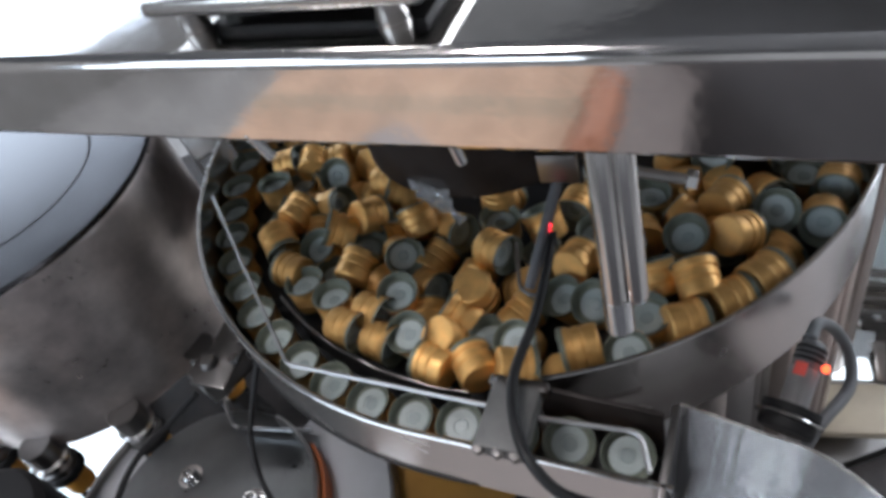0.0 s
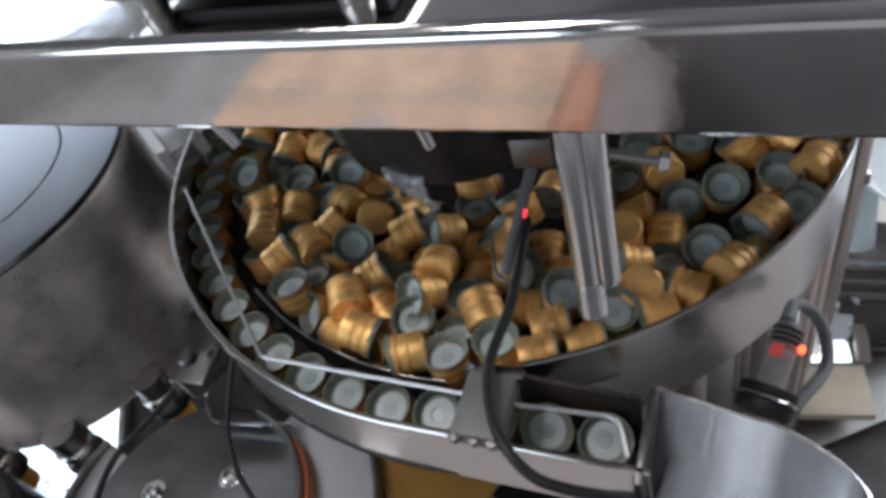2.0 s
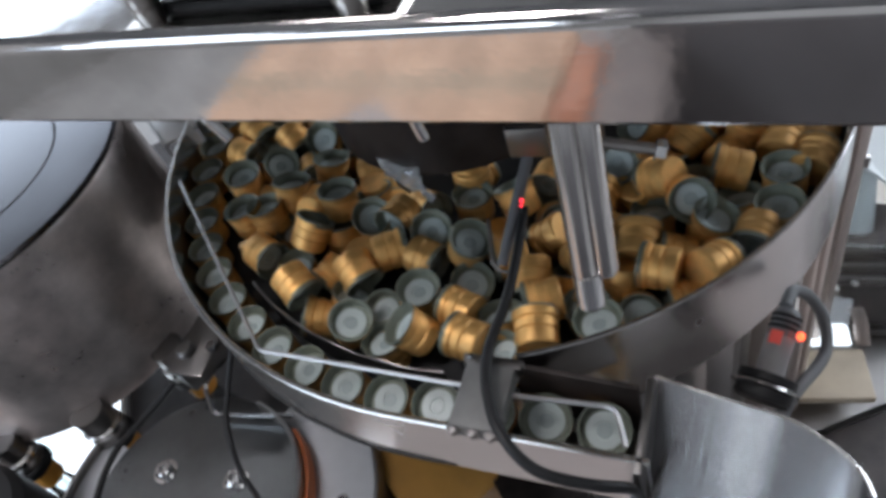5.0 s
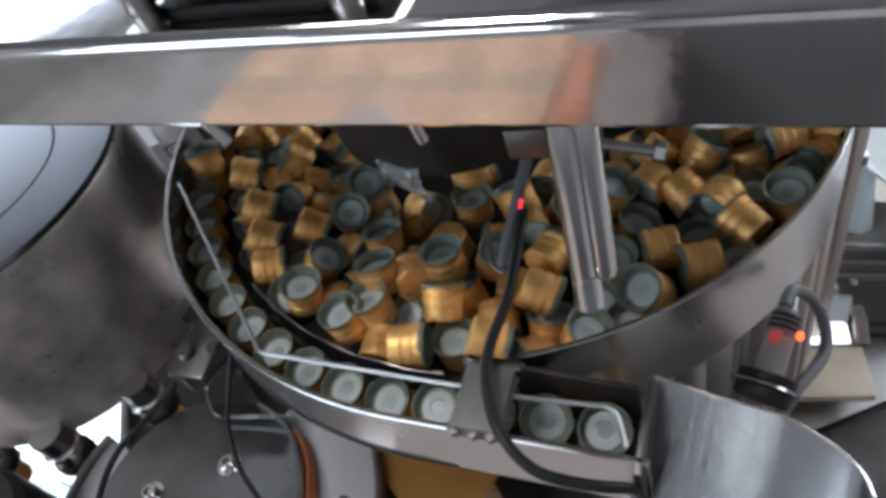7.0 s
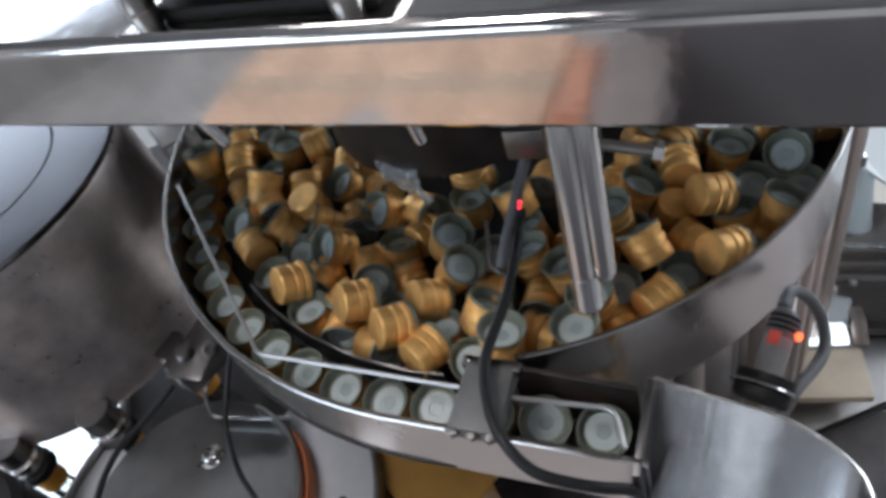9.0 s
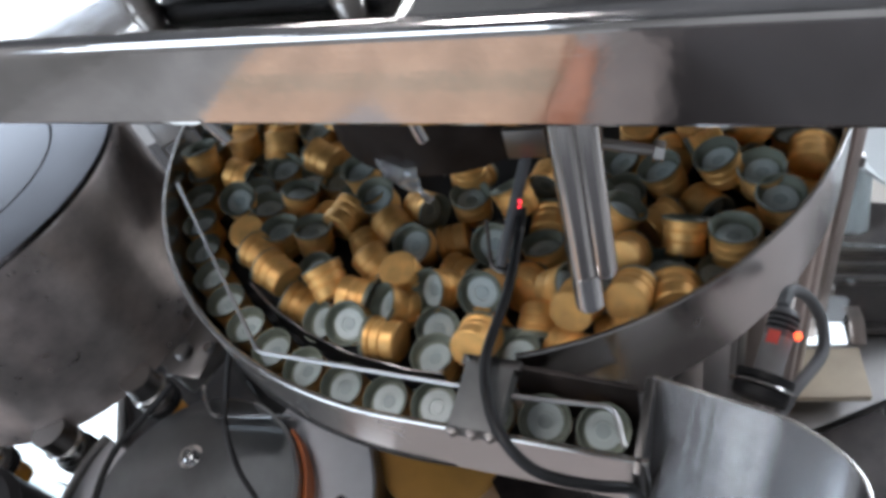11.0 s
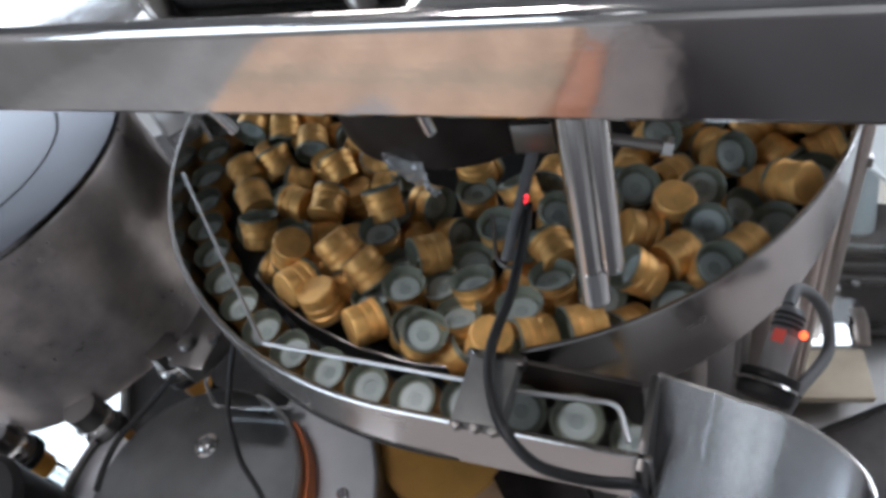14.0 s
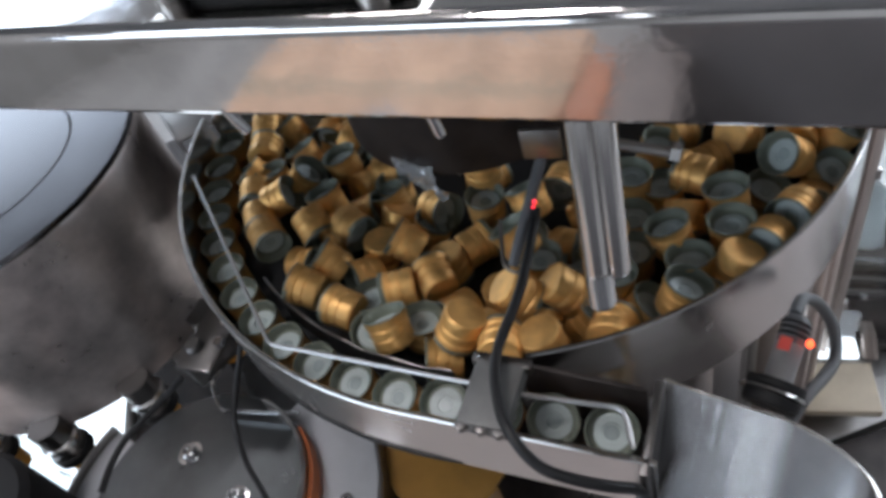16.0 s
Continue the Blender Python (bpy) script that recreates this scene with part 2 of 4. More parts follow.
def strip(outline, z0, z1, thick, inward, bm=None, lip=0.0):
    """A standing sheet along a plan line, with a thickness towards its inner side and a rounded top."""
    bm = bm or bmesh.new()
    rows = []
    for (x, y), (nx, ny) in zip(outline, inward):
        rows.append([bm.verts.new(v) for v in (
            (x, y, z0), (x - nx * lip, y - ny * lip, z1 - 0.0006), (x + nx * (0.0006 - lip), y + ny * (0.0006 - lip), z1),
            (x + nx * (thick - 0.0006), y + ny * (thick - 0.0006), z1), (x + nx * thick, y + ny * thick, z1 - 0.0006), (x + nx * thick, y + ny * thick, z0))])
    for a, b in zip(rows, rows[1:]):
        for k in range(6):
            bm.faces.new((a[k], b[k], b[(k + 1) % 6], a[(k + 1) % 6]))
    bm.faces.new(rows[0])
    bm.faces.new(rows[-1][::-1])
    return bm


def arc_plan(c, r, a0, a1, n):
    pts, nor = [], []
    for i in range(n + 1):
        a = radians(a0 + (a1 - a0) * i / n)
        pts.append((c[0] + r * math.cos(a), c[1] + r * math.sin(a)))
        nor.append((-math.cos(a), -math.sin(a)))
    return pts, nor


def along(a, b):
    """The pose whose z axis runs from a to b, with its origin at a."""
    a, b = Vector(a), Vector(b)
    return Matrix.Translation(a) @ (b - a).to_track_quat("Z", "Y").to_matrix().to_4x4()


def hex_bolt(name, m, parent, r=0.006, h=0.004, mat=None):
    bm = lathe([(0.0, 0.0), (r, 0.0), (r, h * 0.85), (r * 0.86, h), (0.0, h)], 6, m)
    return part(name, bm, mat or CHROME, parent)


# ---------------------------------------------------------------- plan of the machine
DISC = (0.0773, 0.4515)          # axis of the sorting disc
WALL_R = 0.2478                  # bowl wall
TRACK = (0.1066, 0.443)          # centre of the outer cap track
TRACK_R = 0.267                  # middle of the track
RIM = 0.044                      # top of the bowl wall
U = Vector((0.8236, -0.5671, 0.0))   # direction of the chute and of the cover plate's front edge
N = Vector((-0.5671, -0.8236, 0.0))  # out of the front edge
CAP_R, CAP_H = 0.0139, 0.0222


# ---------------------------------------------------------------- hall
def hall():
    tagged(part("floor", box(6.2, 6.4, 0.1, pose(0, 0.5, -1.0)), FLOOR), "worn grey painted factory floor", "floor", kind="structure")
    tagged(part("ceiling", box(6.2, 6.4, 0.1, pose(0, 0.5, 2.35)), CEILING), "unseen dark ceiling that limits fill and reflections", "ceiling", kind="structure")

    def wall(name, m, length, opening):
        bm = bmesh.new()
        w, z0, z1, off = opening
        left = (length - w) / 2 + off
        box(left, 0.15, 3.25, m @ pose(-length / 2 + left / 2, 0, 0.675), bm=bm)
        right = length - left - w
        box(right, 0.15, 3.25, m @ pose(length / 2 - right / 2, 0, 0.675), bm=bm)
        mid = -length / 2 + left + w / 2
        box(w, 0.15, z0 + 0.95, m @ pose(mid, 0, (z0 - 0.95) / 2), bm=bm)
        box(w, 0.15, 2.3 - z1, m @ pose(mid, 0, (2.3 + z1) / 2), bm=bm)
        tagged(part(name, bm, WALL), "unseen grey wall closing the factory hall", "wall", kind="structure")

    wall("wall_north", pose(0, 3.5, 0), 6.0, (1.9, 0.3, 1.5, -1.9))
    wall("wall_west", pose(-3.0, 0.5, 0, 0, 0, 90), 6.0, (2.2, 0.3, 1.9, -1.4))
    wall("wall_east", pose(3.0, 0.5, 0, 0, 0, 90), 6.0, (2.0, 0.3, 1.9, 0.4))
    tagged(part("wall_south", box(6.0, 0.15, 3.25, pose(0, -2.55, 0.675)), WALL), "unseen grey wall closing the factory hall", "wall", kind="structure")


hall()


def surroundings():
    """Boxes added out of view, for the bright steel to mirror from the side of the hall that the camera turns its back
    to.
    """
    d, o = Vector((0.833, -0.553, 0.0)), Vector((-0.845, -0.485, 0.0))
    for k in (-0.648, -0.206):
        q = o + d * k
        t = thing("carton", "brown carton added out of view as the tan area mirrored in the cover plate", "carton", pose(q.x, q.y, -0.775, 0, 0, -33.5), group="cartons on the floor")
        part("box", box(0.44, 0.46, 0.35, None, 0.006), CARTON, t)
        part("tape", box(0.443, 0.05, 0.353, None, 0.002), TAN, t, "tan packing tape")
    q = o + d * 0.056
    t = thing("canister", "narrow orange block added out of view as the mirrored orange stripe", "canister", pose(q.x, q.y, -0.95, 0, 0, -34))
    part("body", box(0.078, 0.30, 0.34, pose(0, 0, 0.17), 0.012), CRATE, t)
    part("cap", lathe([(0, 0.34), (0.02, 0.34), (0.02, 0.36), (0, 0.362)], 20, pose(0, 0.1, 0)), CRATE, t)
    q = o + d * 0.172
    t = thing("pale_carton", "small pale box added out of view as the mirrored grey band", "carton", pose(q.x, q.y, -0.78, 0, 0, -33.5))
    part("box", box(0.145, 0.42, 0.34, None, 0.006), PALE_BOARD, t)
    t = thing("control_cabinet", "dark grey cabinet added out of view as the dark end of the reflection", "cabinet", pose(-0.23, -0.95, -0.95))
    part("body", box(1.22, 0.40, 0.98, pose(0, 0, 0.49), 0.01), CABINET, t)
    part("door", box(1.16, 0.012, 0.90, pose(0, 0.204, 0.49), 0.004), CABINET, t)


surroundings()


# ---------------------------------------------------------------- cover plate over the bowl
def cover_plate():
    a = Vector((0.0102, 0.2058, 0))
    m = Matrix.Translation((0, 0, 0)) @ Matrix(((U.x, -N.x, 0, a.x), (U.y, -N.y, 0, a.y), (0, 0, 1, 0.25), (0, 0, 0, 1)))
    t = thing("cover_plate", "brushed stainless steel cover plate with folded front edge", "machine cover", m)
    # unseen rear part is extended to 0.62 to keep light off the bowl
    prof = [(0.62, -0.003), (0.62, 0.0)]
    prof += [(0.0055 - 0.0055 * math.sin(radians(a)), -0.0055 + 0.0055 * math.cos(radians(a))) for a in range(0, 91, 10)]
    prof += [(0.0, -0.0395), (0.0008, -0.0412), (0.020, -0.0412), (0.020, -0.0385), (0.003, -0.0385), (0.003, -0.006), (0.0062, -0.003)]
    bm = bmesh.new()
    rings = [[bm.verts.new((x, y, z)) for y, z in prof] for x in (-0.55, -0.2, 0.2, 0.6)]
    for a, b in zip(rings, rings[1:]):
        for k in range(len(prof)):
            bm.faces.new((a[k], b[k], b[(k + 1) % len(prof)], a[(k + 1) % len(prof)]))
    part("folded_sheet", bm, STEEL_BEAM, t, smooth=False)
    part("rear_flange", box(1.15, 0.004, 0.0365, pose(0.025, 0.62, -0.0232), 0.0012), STEEL_BEAM, t)
    return m


PLATE = cover_plate()


def scale_tray():
    t = thing("instrument_tray", "flat brushed steel instrument tray on small round feet", "tray", PLATE @ pose(-0.0705, 0.014, 0))
    part("tray_top", box(0.125, 0.09, 0.007, pose(0, 0.045, 0.0125), 0.0025), STEEL, t)
    part("tray_base", box(0.10, 0.072, 0.007, pose(0.006, 0.047, 0.0055), 0.002), BLACK_MATT, t)
    for x in (-0.0455, 0.0455):
        for y in (0.008, 0.082):
            part("foot", lathe([(0, 0), (0.0058, 0), (0.0064, 0.0016), (0.005, 0.009), (0, 0.009)], 20, pose(x, y, 0)), STEEL_DULL, t)


scale_tray()


# ---------------------------------------------------------------- sorting bowl
def sorting_bowl():
    t = thing("sorting_bowl", "round stainless steel cap sorting bowl with tangential outlet chute", "cap feeder")
    pts, nor = arc_plan(DISC, WALL_R + 0.0015, -104.7, 158.0, 90)
    part("bowl_wall", strip(pts, -0.028, RIM, 0.0030, nor), STEEL, t)
    pts, nor = arc_plan(TRACK, 0.2895, 158.0, 235.6, 50)
    end = Vector((*pts[-1], 0))
    for k in range(1, 9):
        q = end + U * (0.128 * k / 8)
        pts.append((q.x, q.y))
        nor.append((-N.x, -N.y))
    part("track_wall", strip(pts, -0.004, RIM, 0.0034, nor), STEEL, t)
    # disc and track floor are black to deepen the shade between the caps
    part("turning_disc_plate", lathe([(0.0, -0.004), (0.2458, -0.004), (0.2458, -0.001), (0.0, -0.001)], 72, pose(*DISC, 0)), BLACK_MATT, t)
    bm = lathe([(0.235, -0.0045), (0.2905, -0.0045), (0.2905, -0.0015), (0.235, -0.0015)], 50, pose(*TRACK, 0), 150, 246)
    part("track_floor", bm, BLACK_MATT, t)
    c = Vector((-0.043, 0.225, 0)) + U * 0.055
    ang = math.degrees(math.atan2(U.y, U.x))
    # dark chute floor and inner wall carry the shade inside the chute
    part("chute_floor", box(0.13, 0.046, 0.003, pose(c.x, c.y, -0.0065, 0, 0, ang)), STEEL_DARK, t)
    a, b = Vector((0.0101, 0.2082, 0)), Vector((0.0622, 0.1688, 0))
    d = (b - a).normalized()
    mid = (a + b) / 2
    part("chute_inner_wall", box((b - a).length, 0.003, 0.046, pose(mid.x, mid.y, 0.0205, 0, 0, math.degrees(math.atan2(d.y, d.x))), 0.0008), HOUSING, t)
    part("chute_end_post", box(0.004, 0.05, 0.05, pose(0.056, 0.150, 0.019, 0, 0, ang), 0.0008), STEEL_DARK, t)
    # shade under the bowl wall is put into the dark base colour
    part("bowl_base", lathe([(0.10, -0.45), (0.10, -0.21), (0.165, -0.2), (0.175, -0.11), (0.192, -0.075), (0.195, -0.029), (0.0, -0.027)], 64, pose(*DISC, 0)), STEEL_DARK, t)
    for x, y, w in ((0.166, 0.292, 0.034), (0.203, 0.310, 0.012), (0.235, 0.345, 0.016)):
        part("support_leg", box(w, w, 0.42, pose(x, y, -0.24, 0, 0, 20), 0.002), STEEL_DULL, t)
    # fin that closes the corner between the wall and the chute
    bm = bmesh.new()
    v = [bm.verts.new(p) for p in ((0.0135, 0.2115, 0.022), (0.060, 0.1725, 0.020), (0.0665, 0.1955, 0.004), (0.0135, 0.2115, 0.020), (0.060, 0.1725, 0.018), (0.0665, 0.1955, 0.002))]
    for f in ((0, 1, 2), (5, 4, 3), (0, 3, 4, 1), (1, 4, 5, 2), (2, 5, 3, 0)):
        bm.faces.new([v[i] for i in f])
    part("corner_fin", bm, STEEL_DARK, t, smooth=False)
    pts, nor = arc_plan(TRACK, 0.2505, 200, 238, 30)
    part("track_rail", tube([(x, y, 0.026 + 0.0008 * math.sin(0.9 * k)) for k, (x, y) in enumerate(pts)], 0.0007, 8), STEEL_DARK, t)
    part("track_rail_web", strip(pts, 0.0, 0.025, 0.0008, nor), BLACK_MATT, t)
    return t


sorting_bowl()


def hold_down():
    t = thing("hold_down_guide", "bent steel rods clamped over the cap track", "guide rod")
    part("long_rod", tube(bent([(-0.1660, 0.4640, 0.050), (-0.1215, 0.2770, 0.050), (-0.0215, 0.2060, 0.050), (0.0, 0.192, 0.050)], 0.004), 0.0014, 10), ROD, t)
    part("short_rod", tube(bent([(0.0, 0.188, 0.052), (0.0465, 0.1592, 0.052), (0.0425, 0.1410, 0.049)], 0.006), 0.0014, 10), ROD, t)
    ang = math.degrees(math.atan2(U.y, U.x))
    c = Vector((-0.0095, 0.1885, 0.0535))
    block = part("clamp_block", box(0.0255, 0.037, 0.011, pose(*c, 0, 0, ang), 0.0012), BLOCK_GREY, t)
    back = c + Vector((-N.x, -N.y, 0)) * 0.019
    lug = part("clamp_lug", box(0.031, 0.006, 0.007, pose(back.x, back.y, 0.0555, 0, 0, ang), 0.001), STEEL_DARK, t)
    for s in (-0.011, -0.004):
        q = back + U * s
        part("screw", lathe([(0, 0), (0.0019, 0), (0.0019, 0.0018), (0.0012, 0.0024), (0, 0.0024)], 12, pose(q.x, q.y, 0.059)), CHROME, lug)
    front = c - Vector((-N.x, -N.y, 0)) * 0.0185
    for s in (-0.010, 0.0, 0.009):
        q = front + U * s
        part("nut", lathe([(0, 0), (0.0034, 0), (0.0034, 0.004), (0, 0.0048)], 6, pose(q.x, q.y, 0.0535)), STEEL_DARK, block)


hold_down()


# ---------------------------------------------------------------- caps
def cap_model():
    t = thing("screw_closure", "gold aluminium screw cap with white liner in its grey opening", "bottle cap", group="caps in the sorting bowl")
    r, h = CAP_R, CAP_H
    b, e = -h / 2, h / 2
    shell = [(0.0, b), (r * 0.84, b), (r * 0.895, b + 0.0008), (r * 0.915, b + 0.0022), (r * 0.915, b + 0.0080), (r * 0.865, b + 0.0087),
             (r * 0.865, b + 0.0094), (r * 0.925, b + 0.0101), (r * 0.925, e - 0.0078), (r * 0.885, e - 0.0072), (r * 0.885, e - 0.0064),
             (r * 0.965, e - 0.0056), (r * 0.985, e - 0.0030), (r * 1.0, e - 0.0011)]
    part("shell", lathe(shell, 28), GOLD, t)
    part("inner_sleeve", lathe([(r * 0.985, e - 0.0030), (r * 1.0, e - 0.0011), (r * 0.995, e - 0.0003), (r * 0.975, e), (r * 0.935, e - 0.0003),
                                (r * 0.905, e - 0.0015), (r * 0.85, e - 0.0062), (r * 0.78, e - 0.0070), (r * 0.60, e - 0.0072)], 28), CAP_INNER, t, "grey-green cap lining")
    part("liner", lathe([(r * 0.70, e - 0.0074), (r * 0.685, e - 0.0064), (r * 0.65, e - 0.0060), (r * 0.36, e - 0.0062),
                         (r * 0.33, e - 0.0069), (0.0, e - 0.0069)], 24), LINER, t, "white sealing liner")
    part("liner_centre", lathe([(r * 0.30, e - 0.0070), (r * 0.26, e - 0.0065), (0.0, e - 0.0064)], 16), LINER_SPOT, t, "grey liner centre")
    return t


def eased(a, knots):
    """A value that changes smoothly with the angle a, in degrees, from knot to knot."""
    a = (a + 180.0) % 360.0 - 180.0
    for (p, u), (q, v) in zip(knots, knots[1:]):
        if p <= a <= q:
            k = (a - p) / (q - p)
            return u + (v - u) * k * k * (3 - 2 * k)
    return knots[0][1]


def track_limit(a):
    """How far out the middle of a cap can lie on the disc, by its angle."""
    return eased(a, [(-180, 0.203), (-160, 0.208), (-137, 0.2165), (-115, 0.228), (-95, 0.2315), (60, 0.2315), (120, 0.216), (150, 0.204), (180, 0.203)])


def inner_limit(a):
    """How far in the heap reaches, by its angle."""
    return eased(a, [(-180, 0.100), (-160, 0.110), (-110, 0.140), (-70, 0.132), (-45, 0.118), (60, 0.118), (150, 0.100), (180, 0.100)])


def settle(count, r_in, r_out, rad, rng, fixed):
    """Lets balls fall onto the disc between two circles and come to rest against one another and the fixed ones."""
    a = rng.uniform(0, 2 * np.pi, count)
    r = np.sqrt(rng.uniform(r_in ** 2, r_out ** 2, count))
    loose = np.stack([r * np.cos(a), r * np.sin(a), rng.uniform(rad, rad * 4.0, count)], 1)
    p = np.concatenate([np.array(fixed), loose])
    n = len(fixed)
    for step in range(260):
        p[n:, 2] -= 0.0006
        for _ in range(2):
            d = p[:, None] - p[None]
            dist = np.sqrt((d ** 2).sum(-1)) + 1e-9
            np.fill_diagonal(dist, 1.0)
            over = np.clip(2 * rad - dist, 0, None)
            push = (d / dist[..., None] * over[..., None] * 0.28).sum(1)
            p[n:] += push[n:]
            rr = np.hypot(p[n:, 0], p[n:, 1])
            s = np.clip(rr, r_in, r_out) / rr
            p[n:, 0] *= s
            p[n:, 1] *= s
            p[n:, 2] = np.clip(p[n:, 2], rad * 0.86, np.where(rr > 0.150, 0.0135, 0.030))
    gap = np.sqrt(((p[:, None] - p[None]) ** 2).sum(-1)) + np.eye(len(p))
    kept = list(range(n))
    for k in range(n, len(p)):
        if min(gap[k][kept]) > 0.0205:
            kept.append(k)
    return p[kept]


RNG = np.random.default_rng(7)
SPIN = 17.2                       # degrees a second on the mean, anticlockwise from above
CAP = cap_model()
MOVING = []


def cap_turn(rng):
    """A random way for a cap to lie: on its side, mouth up, or (seldom) closed end up."""
    k = rng.random()
    yaw = Euler((0, 0, rng.uniform(0, 6.283))).to_matrix().to_4x4()
    if k < 0.46:
        tilt = radians(abs(rng.normal(0, 24)))
    elif k < 0.93:
        tilt = radians(rng.normal(92, 16))
    else:
        tilt = radians(180 - abs(rng.normal(0, 25)))
    return yaw @ Euler((tilt, 0, 0)).to_matrix().to_4x4()


# how the caps lie round the disc: angle at the start, share of the way out, height, and where the mouth points (azimuth, elevation)
FIRST_HEAP = [(1.2, 0.826, 0.022, 172, 77), (3.0, 0.572, 0.024, 195, 70), (5.7, 1.000, 0.026, 259, -71), (7.7, 0.063, 0.024, 48, 87), (10.4, 0.799,
    0.024, 197, 83), (11.5, 1.000, 0.026, 295, 17), (16.0, 0.629, 0.024, 190, 78), (17.9, 1.000, 0.028, 293, 14), (18.0, 0.365, 0.026, 209, 0), (21.4,
    0.088, 0.024, 54, 70), (28.3, 0.806, 0.030, 266, 40), (31.4, 0.154, 0.022, 97, -20), (33.9, 0.501, 0.024, 99, -30), (34.9, 0.804, 0.026, 130, -10),
    (36.6, 1.000, 0.026, 52, 60), (40.8, 0.195, 0.022, 32, 60), (41.4, 0.511, 0.028, 229, -80), (42.3, 0.755, 0.026, 346, 48), (42.4, 1.000, 0.024, 311,
    0)]
SECOND_HEAP = [(48.7, 0.519, 0.024, 10, 45), (56.2, 0.959, 0.028, 223, -29), (57.3, 0.562, 0.028, 43, 45), (59.5, 0.104, 0.022, 44, 50), (69.7, 0.629,
    0.024, 121, 37), (70.6, 0.859, 0.034, 213, -29), (77.9, 0.909, 0.030, 212, -28), (81.5, 0.604, 0.024, 210, -36), (83.3, 0.098, 0.029, 164, 61), (83.3,
    1.000, 0.024, 229, -10), (86.0, 0.327, 0.024, 162, 54), (91.4, 0.708, 0.024, 219, 49), (94.2, 0.969, 0.030, 222, 81), (100.6, 0.311, 0.024, 313, 72),
    (103.9, 1.000, 0.028, 24, 84), (106.1, 0.610, 0.034, 317, 70), (107.4, 0.837, 0.030, 2, 81), (111.6, 0.484, 0.026, 334, -20), (115.3, 1.000, 0.026,
    214, -2)]
THIRD_HEAP = [(118.1, 0.348, 0.034, 324, 80), (119.1, 0.647, 0.030, 300, 43), (126.5, 0.975, 0.030, 206, -25), (128.1, 0.242, 0.024, 185, 64), (134.8,
    0.641, 0.028, 195, -25), (138.5, 0.361, 0.026, 270, -5), (139.0, 1.000, 0.022, 205, 66), (146.5, 0.276, 0.022, 218, -10), (146.6, 0.076, 0.026, 171,
    60), (148.0, 0.578, 0.020, 199, 82), (149.2, 0.887, 0.024, 68, 55), (155.8, 0.653, 0.020, 40, 0), (157.6, 0.917, 0.024, 41, 0), (165.2, 0.264, 0.024,
    80, 0), (167.3, 0.896, 0.024, 340, 12), (168.3, 0.466, 0.022, 160, -20), (169.2, 0.689, 0.024, 79, 0), (174.9, 0.186, 0.022, 60, -40), (175.5, 0.988,
    0.022, 65, 84)]
FOURTH_HEAP = [(178.6, 0.452, 0.026, 241, 52), (186.9, 0.815, 0.028, 49, 0), (188.2, 0.536, 0.024, 323, 20), (188.9, 0.084, 0.024, 323, 10), (192.6,
    1.000, 0.028, 284, -20), (199.4, 0.735, 0.020, 237, 72), (200.1, 0.554, 0.030, 164, 35), (200.8, 1.000, 0.024, 132, 0), (201.3, 0.317, 0.030, 29,
    -30), (206.5, 1.000, 0.022, 56, 85), (211.1, 0.632, 0.026, 49, 12), (213.3, 0.913, 0.022, 53, 86), (215.7, 0.053, 0.030, 95, 45), (217.4, 0.324,
    0.024, 281, 28), (218.6, 1.000, 0.022, 311, 0), (221.0, 0.812, 0.022, 310, 0), (224.4, 0.619, 0.024, 251, 75), (225.0, 0.961, 0.018, 310, 0), (230.0,
    0.852, 0.022, 229, 74)]
FIFTH_HEAP = [(235.1, 0.974, 0.020, 129, 0), (235.8, 0.772, 0.022, 17, -62), (236.7, 0.569, 0.022, 128, 30), (239.0, 0.378, 0.026, 43, -80), (240.9,
    0.931, 0.020, 94, 0), (247.1, 1.000, 0.026, 344, -20), (247.7, 0.782, 0.022, 218, 60), (256.1, 0.925, 0.030, 164, -4), (260.2, 0.199, 0.024, 38, -20),
    (260.7, 0.601, 0.024, 216, 62), (262.1, 1.000, 0.024, 235, 50), (266.2, 0.850, 0.026, 213, 78), (269.9, 0.317, 0.026, 216, 80), (270.0, 1.000, 0.030,
    349, -8), (270.8, 0.613, 0.030, 77, 45), (275.2, 0.809, 0.034, 74, 18), (277.0, 1.000, 0.029, 358, -5), (281.4, 0.490, 0.026, 201, 70), (282.8, 1.000,
    0.030, 10, -5)]
SIXTH_HEAP = [(287.1, 0.683, 0.030, 12, -30), (293.7, 0.470, 0.026, 24, -10), (296.6, 0.757, 0.024, 226, 45), (297.5, 1.000, 0.026, 228, 20), (305.8,
    0.970, 0.024, 220, 10), (308.9, 0.287, 0.024, 223, 35), (313.3, 0.658, 0.024, 254, 0), (315.6, 0.983, 0.028, 175, 60), (319.0, 0.460, 0.024, 180, 10),
    (326.7, 0.892, 0.034, 261, -60), (332.0, 1.000, 0.028, 152, -18), (334.8, 0.653, 0.034, 54, -50), (335.7, 0.173, 0.034, 201, 54), (337.7, 0.996,
    0.026, 39, -78), (339.4, 0.369, 0.024, 106, 84), (342.1, 0.655, 0.030, 53, -48), (346.6, 1.000, 0.024, 133, -18), (350.2, 0.649, 0.020, 108, 83),
    (353.0, 0.339, 0.029, 304, 16)]
SEVENTH_HEAP = [(356.6, 1.000, 0.029, 79, 66)]


